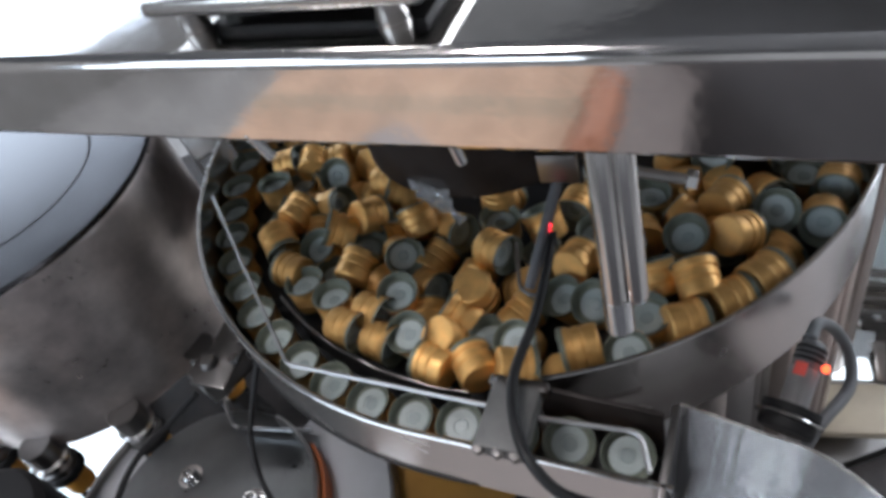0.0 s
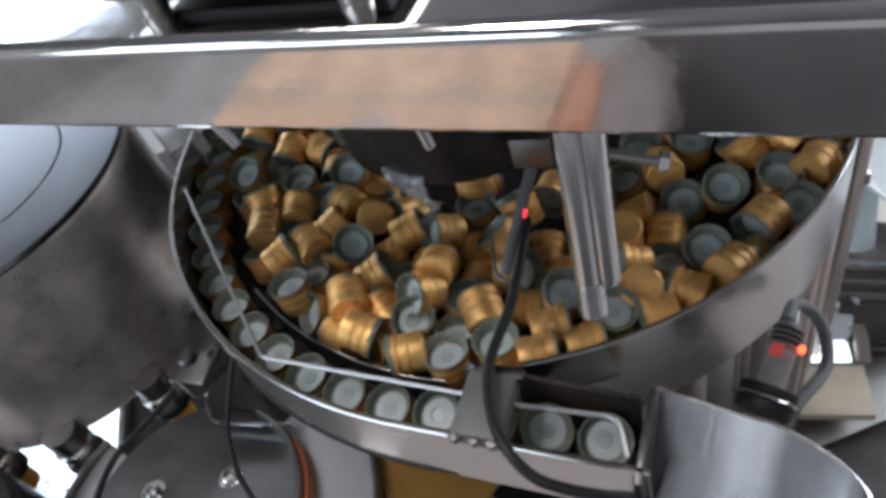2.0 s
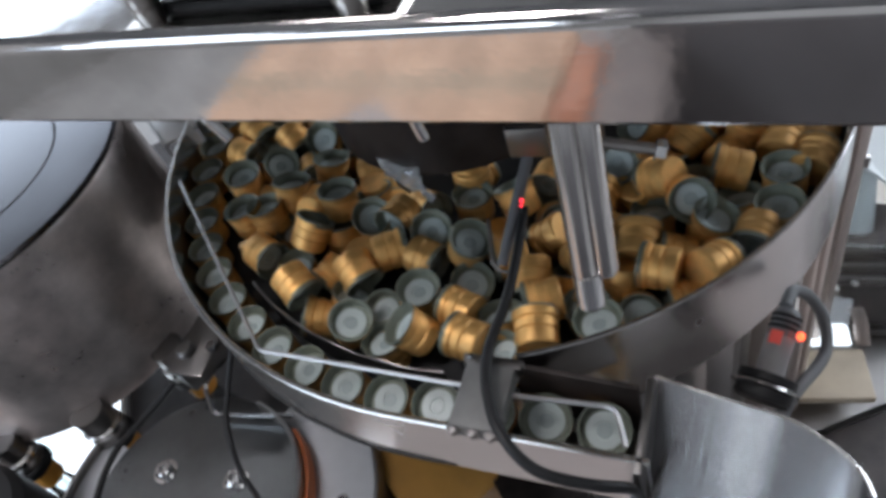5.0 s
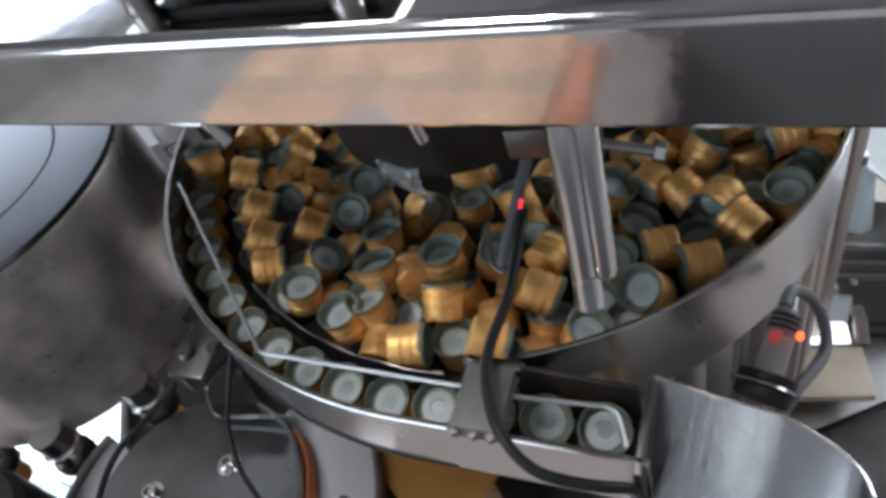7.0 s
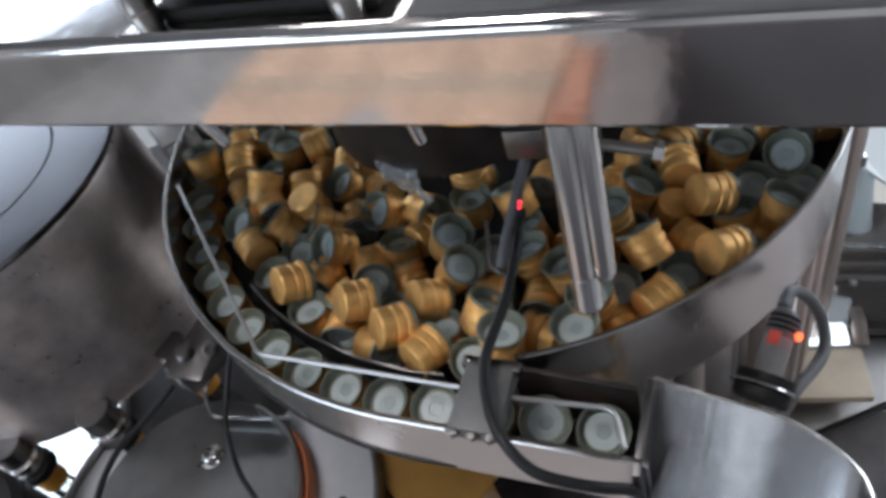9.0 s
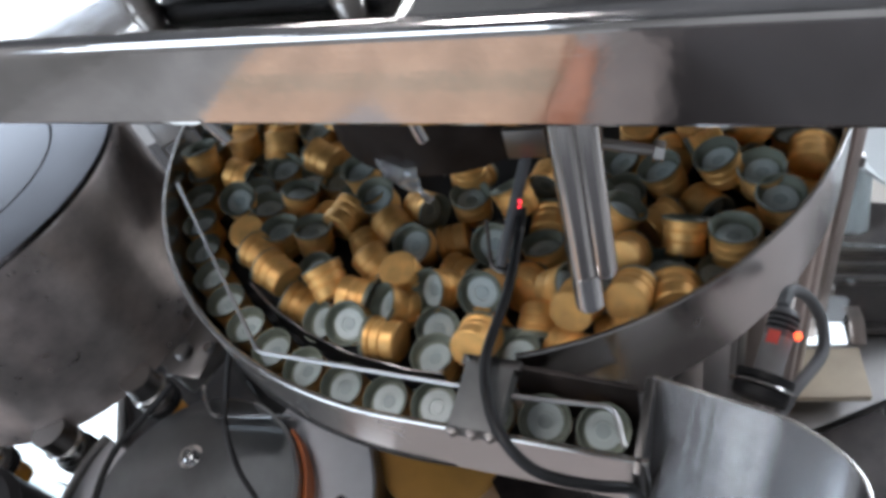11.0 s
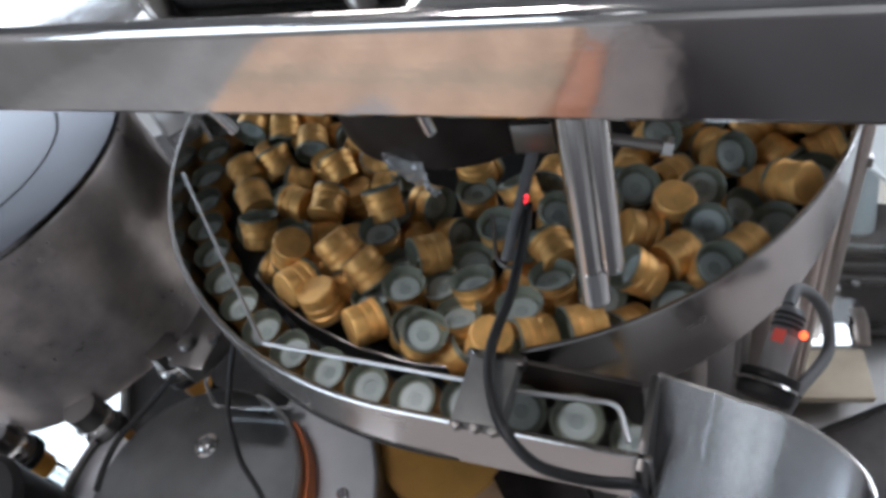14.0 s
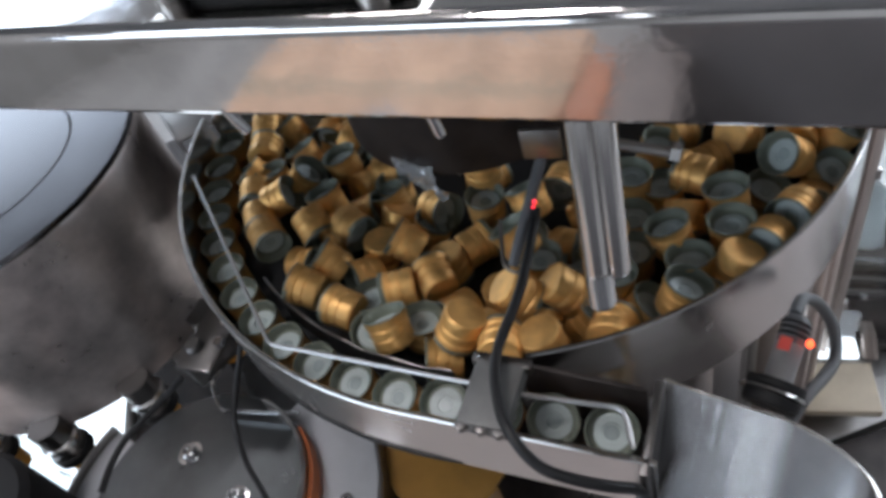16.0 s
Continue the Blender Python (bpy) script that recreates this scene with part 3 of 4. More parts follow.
def disc_caps():
    heaps = FIRST_HEAP + SECOND_HEAP + THIRD_HEAP + FOURTH_HEAP + FIFTH_HEAP + SIXTH_HEAP + SEVENTH_HEAP
    fixed = [((0.118 + 0.1135 * q) * math.cos(radians(a)), (0.118 + 0.1135 * q) * math.sin(radians(a)), z) for a, q, z, _, _ in heaps]
    balls = settle(110, 0.118, 0.2325, 0.0150, RNG, fixed)
    for k, (x, y, z) in enumerate(balls):
        ob = CAP if k == 0 else copy_thing(CAP, Matrix())
        q, a = (math.hypot(x, y) - 0.118) / 0.1135, math.degrees(math.atan2(y, x))
        if k < len(heaps):
            az, el = radians(heaps[k][3]), radians(heaps[k][4])
            mouth = Vector((math.cos(az) * math.cos(el), math.sin(az) * math.cos(el), math.sin(el)))
            MOVING.append((ob, q, a, z, mouth.to_track_quat("Z", "Y").to_matrix().to_4x4(), 0.0, 99.0, 0.0))
        else:
            MOVING.append((ob, q, a, z, cap_turn(RNG), RNG.uniform(-3.0, 3.0), RNG.uniform(0.0, 60.0), RNG.uniform(-80, 80)))


disc_caps()


def disc_cap_pose(item, t):
    """The heap flows round: faster and outwards on its way to the front, slower and inwards behind it."""
    ob, q, a0, z, turn, drift, when, roll = item
    a = a0 + SPIN * t
    a += math.degrees(0.11 * math.sin(radians(a - 205)))
    r = inner_limit(a) + q * (track_limit(a) - inner_limit(a))
    k = min(1.0, max(0.0, (t - when) / 1.2))      # some caps topple over once
    return (Matrix.Translation((DISC[0] + r * math.cos(radians(a)), DISC[1] + r * math.sin(radians(a)), z))
            @ Matrix.Rotation(radians(a - a0 + drift * t), 4, "Z") @ Matrix.Rotation(radians(roll * k), 4, "X") @ turn)


def idle_caps():
    """Caps that lie still in the middle, under the housing."""
    for x, y, z, tilt, yaw in ((0.037, 0.364, 0.046, 6, 20), (0.031, 0.352, 0.021, 4, 60), (0.058, 0.336, 0.026, 35, 190),
                               (0.000, 0.366, 0.020, 80, 30), (0.040, 0.375, 0.022, 95, 130), (-0.030, 0.395, 0.016, 20, 200),
                               (-0.025, 0.430, 0.016, 88, 70), (0.085, 0.350, 0.016, 85, 320), (0.110, 0.365, 0.016, 12, 20)):
        tagged(copy_thing(CAP, pose(x, y, z, tilt, 0, yaw)), group="caps lying still")


STRAY = tagged(copy_thing(CAP, pose(0.02, 0.665, 0.026, 14, 0, 160)), "gold aluminium screw cap resting mouth up on the queued caps", group="caps in the sorting bowl")
TRACK_CAPS = []
T0 = Vector((TRACK[0] + TRACK_R * math.cos(radians(235.5)), TRACK[1] + TRACK_R * math.sin(radians(235.5)), 0))
PITCH = 0.0302
HOPS = [0.9 + 1.31 * k for k in range(12)]


def track_place(s):
    """A place along the outer track: round the bowl, straight down the chute, then down the drop."""
    if s <= 0:
        a = radians(235.5) + s / TRACK_R
        k = min(1.0, max(0.0, (math.degrees(a) - 200) / 35))       # the caps begin to lean outwards towards the chute
        r = TRACK_R + 0.0035 * (1 - k)
        return Matrix.Translation((TRACK[0] + r * math.cos(a), TRACK[1] + r * math.sin(a), 0.0125)) @ Matrix.Rotation(a, 4, "Z") @ Matrix.Rotation(radians(15 * k), 4, "Y")
    end = 0.1016
    k = min(1.0, s / 0.05)
    axis = Vector((N.x * 0.26, N.y * 0.26, 0.966)).lerp(Vector((-0.08, -0.42, 0.9)), k)
    lean = Vector((0, 0, 1)).rotation_difference(axis).to_matrix().to_4x4()
    if s <= end:
        p = T0 + U * s - N * (0.004 * min(1, s / 0.05))
        return Matrix.Translation((p.x, p.y, 0.0145)) @ lean @ Matrix.Rotation(radians(235.5), 4, "Z")
    k = (s - end) / PITCH
    p = T0 + U * (end + PITCH * min(k, 1.0)) - N * 0.004
    return Matrix.Translation((p.x, p.y, 0.0145 - 0.034 * k)) @ Matrix.Rotation(radians(235.5), 4, "Z")


def track_caps():
    for k in range(30):
        ob = copy_thing(CAP, track_place(0.1016 - PITCH * k))
        tagged(ob, "gold aluminium screw cap lying mouth up in the track", group="caps queued in the track")
        TRACK_CAPS.append((ob, 0.1016 - PITCH * k))


idle_caps()
track_caps()


# ---------------------------------------------------------------- things that hang over the bowl
def hopper_mouth():
    t = thing("hopper_housing", "dark greasy housing hanging over the middle of the bowl", "machine housing")
    for k in range(10):
        a = radians(195 + 17 * k)
        hex_bolt("bolt", pose(0.052 + 0.0795 * math.cos(a), 0.405 + 0.0795 * math.sin(a), 0.077, 180), t, 0.0035, 0.003, STEEL_DARK)
    part("housing_neck", lathe([(0.0, 0.055), (0.022, 0.055), (0.025, 0.058), (0.025, 0.077), (0.0, 0.077)], 28, pose(0.075, 0.43, 0)), STEEL_DARK, t)
    part("housing_drum", lathe([(0.0, 0.077), (0.084, 0.077), (0.088, 0.080), (0.090, 0.2), (0.0, 0.2)], 48, pose(0.052, 0.405, 0)), HOUSING, t)


hopper_mouth()


def plastic_film():
    t = bmesh.new()
    rng = random.Random(5)
    rows = []
    for i in range(15):
        k = i / 14
        c = Vector((-0.0125, 0.3530, 0.0935)).lerp(Vector((0.0050, 0.3110, 0.077)), k)
        w = 0.0025 + 0.0075 * math.sin(math.pi * min(1, k * 1.15 + 0.1))
        rows.append([t.verts.new(c + Vector((0.80, 0.35, 0.3)) * (w * (j / 6 - 0.5) * 2) + Vector((rng.uniform(-1, 1), rng.uniform(-1, 1), rng.uniform(-1, 1))) * 0.0014) for j in range(7)])
    for a, b in zip(rows, rows[1:]):
        for j in range(6):
            t.faces.new((a[j], a[j + 1], b[j + 1], b[j]))
    bmesh.ops.solidify(t, geom=t.faces[:], thickness=0.0005)
    tagged(part("plastic_film", t, FILM), "crumpled strip of clear plastic film hanging from the housing", "plastic film")


plastic_film()


def guide_post():
    t = thing("guide_post", "two polished steel guide bars hanging below the cover", "guide post")
    a, b = Vector((0.0600, 0.1960, 0.208)), Vector((0.0518, 0.1725, 0.138))
    d = (b - a).normalized()
    side = Vector((1, -0.1, 0)).normalized() * 0.0040
    for s in (-1, 1):
        bm = lathe([(0, 0), (0.0054, 0), (0.0054, (b - a).length), (0.0044, (b - a).length + 0.003), (0, (b - a).length + 0.003)], 28, along(a + side * s, b + side * s))
        part("bar", bm, BAR, t)
    e = b + d * 0.016
    part("tip", lathe([(0, 0), (0.0058, 0), (0.0058, 0.0145), (0.0048, 0.016), (0, 0.016)], 24, along(b - side * 0.9, e - side * 0.9)), CHROME, t)


guide_post()


def level_sensor():
    t = thing("level_sensor", "thin grey optical sensor with two red lights", "sensor")
    a, b = Vector((0.0650, 0.2985, 0.0975)), Vector((0.0262, 0.2585, 0.0600))
    d = (b - a).normalized()
    part("sensor_barrel", lathe([(0, 0), (0.0033, 0), (0.0033, 0.050), (0.0030, (b - a).length), (0, (b - a).length)], 20, along(a, b)), SENSOR_GREY, t)
    m = along(a, b)
    for k, (dx, dy) in enumerate(((0.0450, 0.0), (0.0500, 0.0))):
        q = a + d * dx
        part("indicator", lathe([(0, -0.0007), (0.0008, -0.0004), (0.0009, 0.0), (0.0007, 0.0006), (0, 0.0008)], 10,
                                Matrix.Translation(Vector((0.0495 - 0.0014 * k, 0.2775 - 0.0022 * k, 0.0825 - 0.0018 * k)))), RED_GLOW, t, "red indicator light")
    part("mount_plate", box(0.022, 0.004, 0.02, pose(0.063, 0.292, 0.108, 0, 0, -30), 0.0008), STEEL_DULL, t)
    part("guard_strip", tube(bent([(0.0300, 0.2900, 0.066), (0.0215, 0.2640, 0.055), (0.0300, 0.2560, 0.053), (0.0480, 0.2800, 0.058)], 0.006), 0.0012, 8), STEEL_DARK, t)
    path = smooth_path([(0.0492, 0.2760, 0.0790), (0.0445, 0.2680, 0.0745), (0.0230, 0.2330, 0.0690), (0.0, 0.2027, 0.0670), (-0.0078, 0.1760, 0.0655),
                        (-0.0065, 0.1573, 0.0630), (0.0, 0.1440, 0.0575), (0.0111, 0.1355, 0.0535), (0.0250, 0.1290, 0.0480), (0.0370, 0.1275, 0.0380), (0.0410, 0.1290, 0.022), (0.0440, 0.1300, 0.0)])
    part("cable", tube(path, 0.0028, 12), BLACK, t, "black sensor cable")


level_sensor()


def hanging_bolts():
    for (x, y, z), (u, v, w), L in (((-0.065, 0.259, 0.199), (-0.012, 0.012, 0.03), 0.03), ((0.009, 0.225, 0.188), (-0.004, 0.008, 0.03), 0.03)):
        t = thing("cover_stud", "threaded steel stud under the cover plate", "stud")
        a = Vector((x, y, z))
        part("shaft", lathe([(0, 0), (0.0022, 0), (0.0026, 0.001), (0.0026, 0.02), (0, 0.02)], 14, along(a, a + Vector((u, v, w)))), CHROME, t)
    t = thing("clamp_bolt", "steel hexagon clamp bolt beside the guide bars", "bolt")
    a, b = Vector((0.106, 0.219, 0.137)), Vector((0.075, 0.236, 0.146))
    part("head", lathe([(0, 0), (0.0048, 0.0), (0.0052, 0.0008), (0.0052, 0.0045), (0, 0.0045)], 6, along(a, b)), CHROME, t)
    part("shank", lathe([(0, 0.0045), (0.0026, 0.0045), (0.0026, 0.034), (0, 0.034)], 14, along(a, b)), STEEL_DULL, t)
    part("clamp_arm", box(0.012, 0.016, 0.05, pose(0.078, 0.236, 0.158, 0, 0, -30), 0.001), STEEL_DARK, t)


hanging_bolts()


# ---------------------------------------------------------------- guard, photo sensor, right-hand side
def chute_guard():
    t = thing("chute_guard", "curved satin stainless steel guard over the cap drop", "guard")
    edge = smooth_path([(0.0742, 0.1759, 0.033), (0.0987, 0.1500, 0.033), (0.1177, 0.1300, 0.033), (0.1286, 0.1060, 0.033), (0.1267, 0.0873, 0.033),
                        (0.112, 0.070, 0.033)], 8)
    fall = Vector((-0.0323, -0.0356, -0.033))
    bm = bmesh.new()
    local = along(edge[0], edge[0] + fall)
    back = local.inverted()
    rows = [[bm.verts.new(back @ (p + fall * (1.9 * k / 6))) for k in range(7)] for p in edge]
    for a, b in zip(rows, rows[1:]):
        for k in range(6):
            bm.faces.new((a[k], b[k], b[k + 1], a[k + 1]))
    bmesh.ops.recalc_face_normals(bm, faces=bm.faces)
    bmesh.ops.solidify(bm, geom=bm.faces[:], thickness=0.0016)
    part("guard_sheet", bm, GUARD, t).matrix_local = local
    bm = tube([p + Vector((0, 0, 0.0002)) for p in edge], 0.0010, 8)
    part("hemmed_edge", bm, STEEL, t)
    a = Vector(edge[0])
    part("mounting_foot", box(0.012, 0.02, 0.003, Matrix.Translation(a + fall * 1.1 + Vector((0.008, -0.004, 0.003))) @ pose(0, 0, 0, 0, 0, -34), 0.0006), STEEL_DULL, t)


chute_guard()


def photo_sensor():
    t = thing("photo_sensor", "grey cylindrical photo sensor glowing red, with a looped cable", "sensor")
    a, b = Vector((0.1225, 0.1600, -0.010)), Vector((0.1625, 0.1960, 0.012))
    m = along(a, b)
    part("collar", lathe([(0, 0.004), (0.0135, 0.004), (0.0145, 0.006), (0.0145, 0.010), (0.0130, 0.011), (0.0130, 0.013), (0.0150, 0.014), (0.0150, 0.018), (0, 0.018)], 32, m), BLACK_MATT, t)
    part("washer", lathe([(0.010, 0.0108), (0.0172, 0.0108), (0.0176, 0.0114), (0.0172, 0.0120), (0.010, 0.0120)], 36, m), STEEL, t, "bright steel washer")
    part("barrel", lathe([(0, 0.018), (0.0074, 0.018), (0.0076, 0.040), (0, 0.040)], 28, m), PHOTO_GREY, t)
    lens = part("lens", lathe([(0.0, 0.040), (0.0076, 0.040), (0.0076, 0.050), (0.0068, 0.054), (0.005, 0.056), (0, 0.056)], 28, m), SENSOR_GREY, t)
    for k in range(3):
        part("ring", lathe([(0.0076, 0.0), (0.0080, 0.0004), (0.0080, 0.0014), (0.0076, 0.0018)], 28, m @ pose(0, 0, 0.044 + 0.0032 * k)), BLACK_MATT, lens)
    part("indicator", lathe([(0, -0.003), (0.0016, -0.0018), (0.0021, 0), (0.0016, 0.0018), (0, 0.003)], 12, Matrix.Translation((0.1555, 0.1768, 0.0130))), LAMP_GLOW, t, "glowing red light")
    part("lit_label", lathe([(0.0076, 0.0345), (0.0078, 0.0350), (0.0078, 0.0415), (0.0076, 0.0420)], 16, m, 50, 100), RED_SOFT, t, "label lit red")
    path = smooth_path([(0.160, 0.197, 0.012), (0.170, 0.205, 0.010), (0.182, 0.206, -0.004), (0.186, 0.196, -0.018), (0.176, 0.180, -0.024), (0.150, 0.166, -0.022), (0.135, 0.158, -0.03)])
    part("cable", tube(path, 0.0034, 12), GREY_CABLE, t, "grey looped cable")


photo_sensor()


def machine_frame():
    t = thing("machine_stand", "stainless steel machine frame with upright posts", "machine stand")
    # near-black, so the deck stays dark between the machine parts
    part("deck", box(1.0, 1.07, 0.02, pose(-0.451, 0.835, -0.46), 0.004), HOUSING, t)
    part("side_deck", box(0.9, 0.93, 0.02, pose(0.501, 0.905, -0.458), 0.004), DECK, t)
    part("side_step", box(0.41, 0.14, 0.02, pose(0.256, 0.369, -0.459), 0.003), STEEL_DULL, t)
    part("outer_step", box(0.49, 0.14, 0.02, pose(0.708, 0.369, -0.459), 0.003), REFLECTOR, t)
    # added panels out of view: pale and dark areas for the bowl walls to mirror
    part("front_apron", box(0.97, 0.42, 0.02, pose(-0.465, 0.085, -0.462), 0.004), REFLECTOR, t, "unseen pale warm panel that the track wall mirrors")
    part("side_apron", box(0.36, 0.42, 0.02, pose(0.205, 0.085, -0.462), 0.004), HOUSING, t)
    part("outer_apron", box(0.54, 0.42, 0.02, pose(0.66, 0.085, -0.462), 0.004), REFLECTOR, t)
    for x, y, w, top in ((0.3705, 0.4035, 0.021, 0.16), (0.346, 0.405, 0.006, 0.16), (0.300, 0.335, 0.010, -0.08), (0.235, 0.312, 0.016, -0.08), (0.262, 0.300, 0.007, -0.08)):
        part("post", box(w, w, top + 0.45, pose(x, y, (top - 0.45) / 2, 0, 0, 24), 0.0015), POST, t)
    part("brace", tube([(0.424, 0.402, -0.41), (0.408, 0.366, -0.44)], 0.008, 10), POST, t)
    part("plinth", box(1.80, 1.40, 0.47, pose(0.0, 0.62, -0.712), 0.01), STEEL_DULL, t)
    part("back_panel", box(1.0, 0.012, 0.42, pose(0.78, 0.86, -0.24, 0, 0, -35), 0.002), STEEL_DULL, t)
    return t


def right_side():
    t = thing("acrylic_guard", "clear acrylic guard panel in the machine frame", "guard panel")
    part("sheet", box(0.30, 0.004, 0.55, pose(0.515, 0.335, -0.16, 0, 0, -28), 0.0008), ACRYLIC, t).visible_shadow = False
    part("edge_strip", box(0.010, 0.008, 0.55, pose(0.515, 0.335, -0.16, 0, 0, -28) @ pose(-0.155, 0, 0), 0.001), STEEL_DULL, t)
    part("bottom_strip", box(0.30, 0.010, 0.012, pose(0.515, 0.335, -0.16, 0, 0, -28) @ pose(0, 0, -0.281), 0.001), STEEL_DULL, t)
    for k in range(3):
        part("clip", box(0.008, 0.008, 0.012, pose(0.515, 0.335, -0.16, 0, 0, -28) @ pose(-0.146, -0.004, -0.20 + 0.2 * k), 0.001), STEEL_DULL, t)
    t = thing("gearbox", "dark oily gearbox with ribs and bright bolts", "gearbox")
    m = pose(0.455, 0.428, 0.0, 0, 0, -28)
    case = part("case", box(0.21, 0.065, 0.075, m @ pose(0, 0, -0.4125), 0.008), HOUSING, t)
    for k in range(3):
        part("rib", box(0.20, 0.006, 0.010, m @ pose(0, -0.022 + 0.022 * k, -0.372), 0.002), STEEL_DARK, case)
    for k in range(6):
        hex_bolt("bolt", m @ pose(-0.085 + 0.034 * k, 0.028 if k % 2 else -0.028, -0.375), case, 0.005, 0.006)
    t = thing("bottle_conveyor", "dark conveyor bed with bright side rails", "conveyor", pose(0.508, 0.503, -0.449, 0, 0, -28))
    part("bed", box(0.34, 0.085, 0.03, pose(0, 0, 0.015), 0.004), HOUSING, t)
    for y in (-0.045, 0.045):
        part("side_rail", tube([(-0.17, y, 0.06), (0.17, y, 0.06)], 0.004, 10), CHROME, t)
        for x in (-0.12, 0.0, 0.12):
            part("bracket", box(0.008, 0.006, 0.06, pose(x, y, 0.032), 0.001), STEEL_DARK, t)
    bottle = thing("empty_bottle", "empty clear bottle standing on the conveyor", "bottle", group="bottles on the conveyor")
    part("body", lathe([(0, 0), (0.019, 0), (0.021, 0.004), (0.021, 0.065), (0.017, 0.078), (0.011, 0.086), (0.011, 0.100), (0.0095, 0.100), (0.0095, 0.085), (0.0155, 0.075), (0.0195, 0.064), (0.0195, 0.005), (0, 0.003)], 24), FROST, bottle).visible_shadow = False
    part("neck_ring", lathe([(0.011, 0.088), (0.0135, 0.089), (0.0135, 0.092), (0.011, 0.093)], 20), WHITE, bottle)
    spots = [(-0.14 + 0.044 * k, 0.018 * (-1) ** k) for k in range(7)]
    for k, (x, y) in enumerate(spots):
        m = pose(0.508, 0.503, -0.419, 0, 0, -28) @ pose(x, y, 0)
        if k == 0:
            bottle.matrix_world = m
        else:
            copy_thing(bottle, m)
    t = thing("white_basin", "round white plastic basin", "basin")
    part("bowl", lathe([(0.0, -0.33), (0.06, -0.33), (0.085, -0.30), (0.09, -0.298), (0.088, -0.296), (0.06, -0.325), (0.0, -0.325)], 40, pose(0.585, 0.445, 0.01)), WHITE, t)
    part("stand", lathe([(0.0, -0.458), (0.03, -0.458), (0.03, -0.33), (0.0, -0.33)], 20, pose(0.585, 0.445, 0.01)), WHITE, t)
    t = thing("light_strip", "bright white inspection light strip", "light panel")
    part("body", box(0.135, 0.044, 0.012, pose(0.348, 0.4115, -0.444, 0, 0, -25), 0.002), STEEL_DULL, t)
    part("diffuser", box(0.122, 0.034, 0.004, pose(0.348, 0.4115, -0.436, 0, 0, -25), 0.001), PANEL_GLOW, t, "glowing white diffuser")
    t = thing("wooden_board", "small tan board lying on the deck", "board")
    part("board", box(0.075, 0.062, 0.012, pose(0.346, 0.338, -0.420, 0, 0, -24), 0.002), TAN, t)
    part("batten", box(0.070, 0.014, 0.024, pose(0.346, 0.338, -0.438, 0, 0, -24), 0.002), TAN, t)


right_side()
machine_frame()


# ---------------------------------------------------------------- capping turret at the left
DRUM = (-0.439, 0.681)


def turret_drum():
    t = thing("turret_drum", "large dull stainless steel drum of the capping turret", "machine drum")
    part("drum_shell", lathe([(0.176, -0.21), (0.182, -0.206), (0.182, -0.006), (0.180, 0.0)], 72, pose(*DRUM, 0)), DRUM_STEEL, t)
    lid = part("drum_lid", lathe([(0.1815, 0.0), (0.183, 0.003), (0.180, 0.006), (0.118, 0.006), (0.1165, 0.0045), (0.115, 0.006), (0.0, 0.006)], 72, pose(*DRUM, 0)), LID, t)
    for k, da in enumerate((268, 269.6, 282, 283.6, 297, 298.6)):
        a = radians(da)
        part("rivet", lathe([(0, 0), (0.0022, 0), (0.0020, 0.0012), (0, 0.0018)], 10, pose(DRUM[0] + 0.182 * math.cos(a), DRUM[1] + 0.182 * math.sin(a), -0.009) @ pose(0, 0, 0, 0, 90, 0) @ pose(0, 0, 0, da, 0, 0)), STEEL_DULL, lid)
    part("drum_floor", lathe([(0.0, -0.209), (0.1765, -0.209), (0.1765, -0.204), (0.0, -0.204)], 48, pose(*DRUM, 0)), STEEL_DARK, t)
    return t


turret_drum()


def support_plate():
    t = thing("support_plate", "grey steel support plate between the drum and the bowl", "plate")
    part("web", box(0.003, 0.13, 0.12, pose(-0.2285, 0.668, -0.062, 0, 0, 19), 0.0008), STEEL_DULL, t)
    part("flange", box(0.05, 0.13, 0.003, pose(-0.2035, 0.6765, -0.0035, 0, 0, 19), 0.0008), STEEL_DULL, t)


support_plate()

HEADS = []


def capping_heads():
    proto = thing("capping_head", "steel capping head with a rubber ring over a gold-capped bottle", "capping head", group="heads round the turret")
    part("chuck", lathe([(0, 0.0), (0.0165, 0.0), (0.0195, 0.003), (0.0195, 0.022), (0.0175, 0.024), (0.0175, 0.060), (0, 0.060)], 28), STEEL_DARK, proto)
    part("rubber_ring", lathe([(0.0195, 0.002), (0.0218, 0.004), (0.0218, 0.014), (0.0195, 0.016)], 28), BLACK_MATT, proto)
    part("grip_ring", lathe([(0.0175, 0.026), (0.0205, 0.028), (0.0205, 0.034), (0.0175, 0.036)], 28), STEEL, proto)
    part("bottle_neck_cap", lathe([(0, -0.026), (0.0145, -0.026), (0.0150, -0.024), (0.0150, -0.003), (0.0140, -0.001), (0, -0.001)], 24), AMBER_CAP, proto, "amber cap with the backlight put into its colour")
    part("bottle", lathe([(0, -0.2), (0.018, -0.2), (0.020, -0.195), (0.020, -0.09), (0.018, -0.07), (0.013, -0.045), (0.012, -0.026), (0, -0.026)], 28), SMOKE, proto, "dark clear bottle")
    for k in range(12):
        HEADS.append((proto if k == 0 else copy_thing(proto, Matrix()), 30.0 * k))


capping_heads()


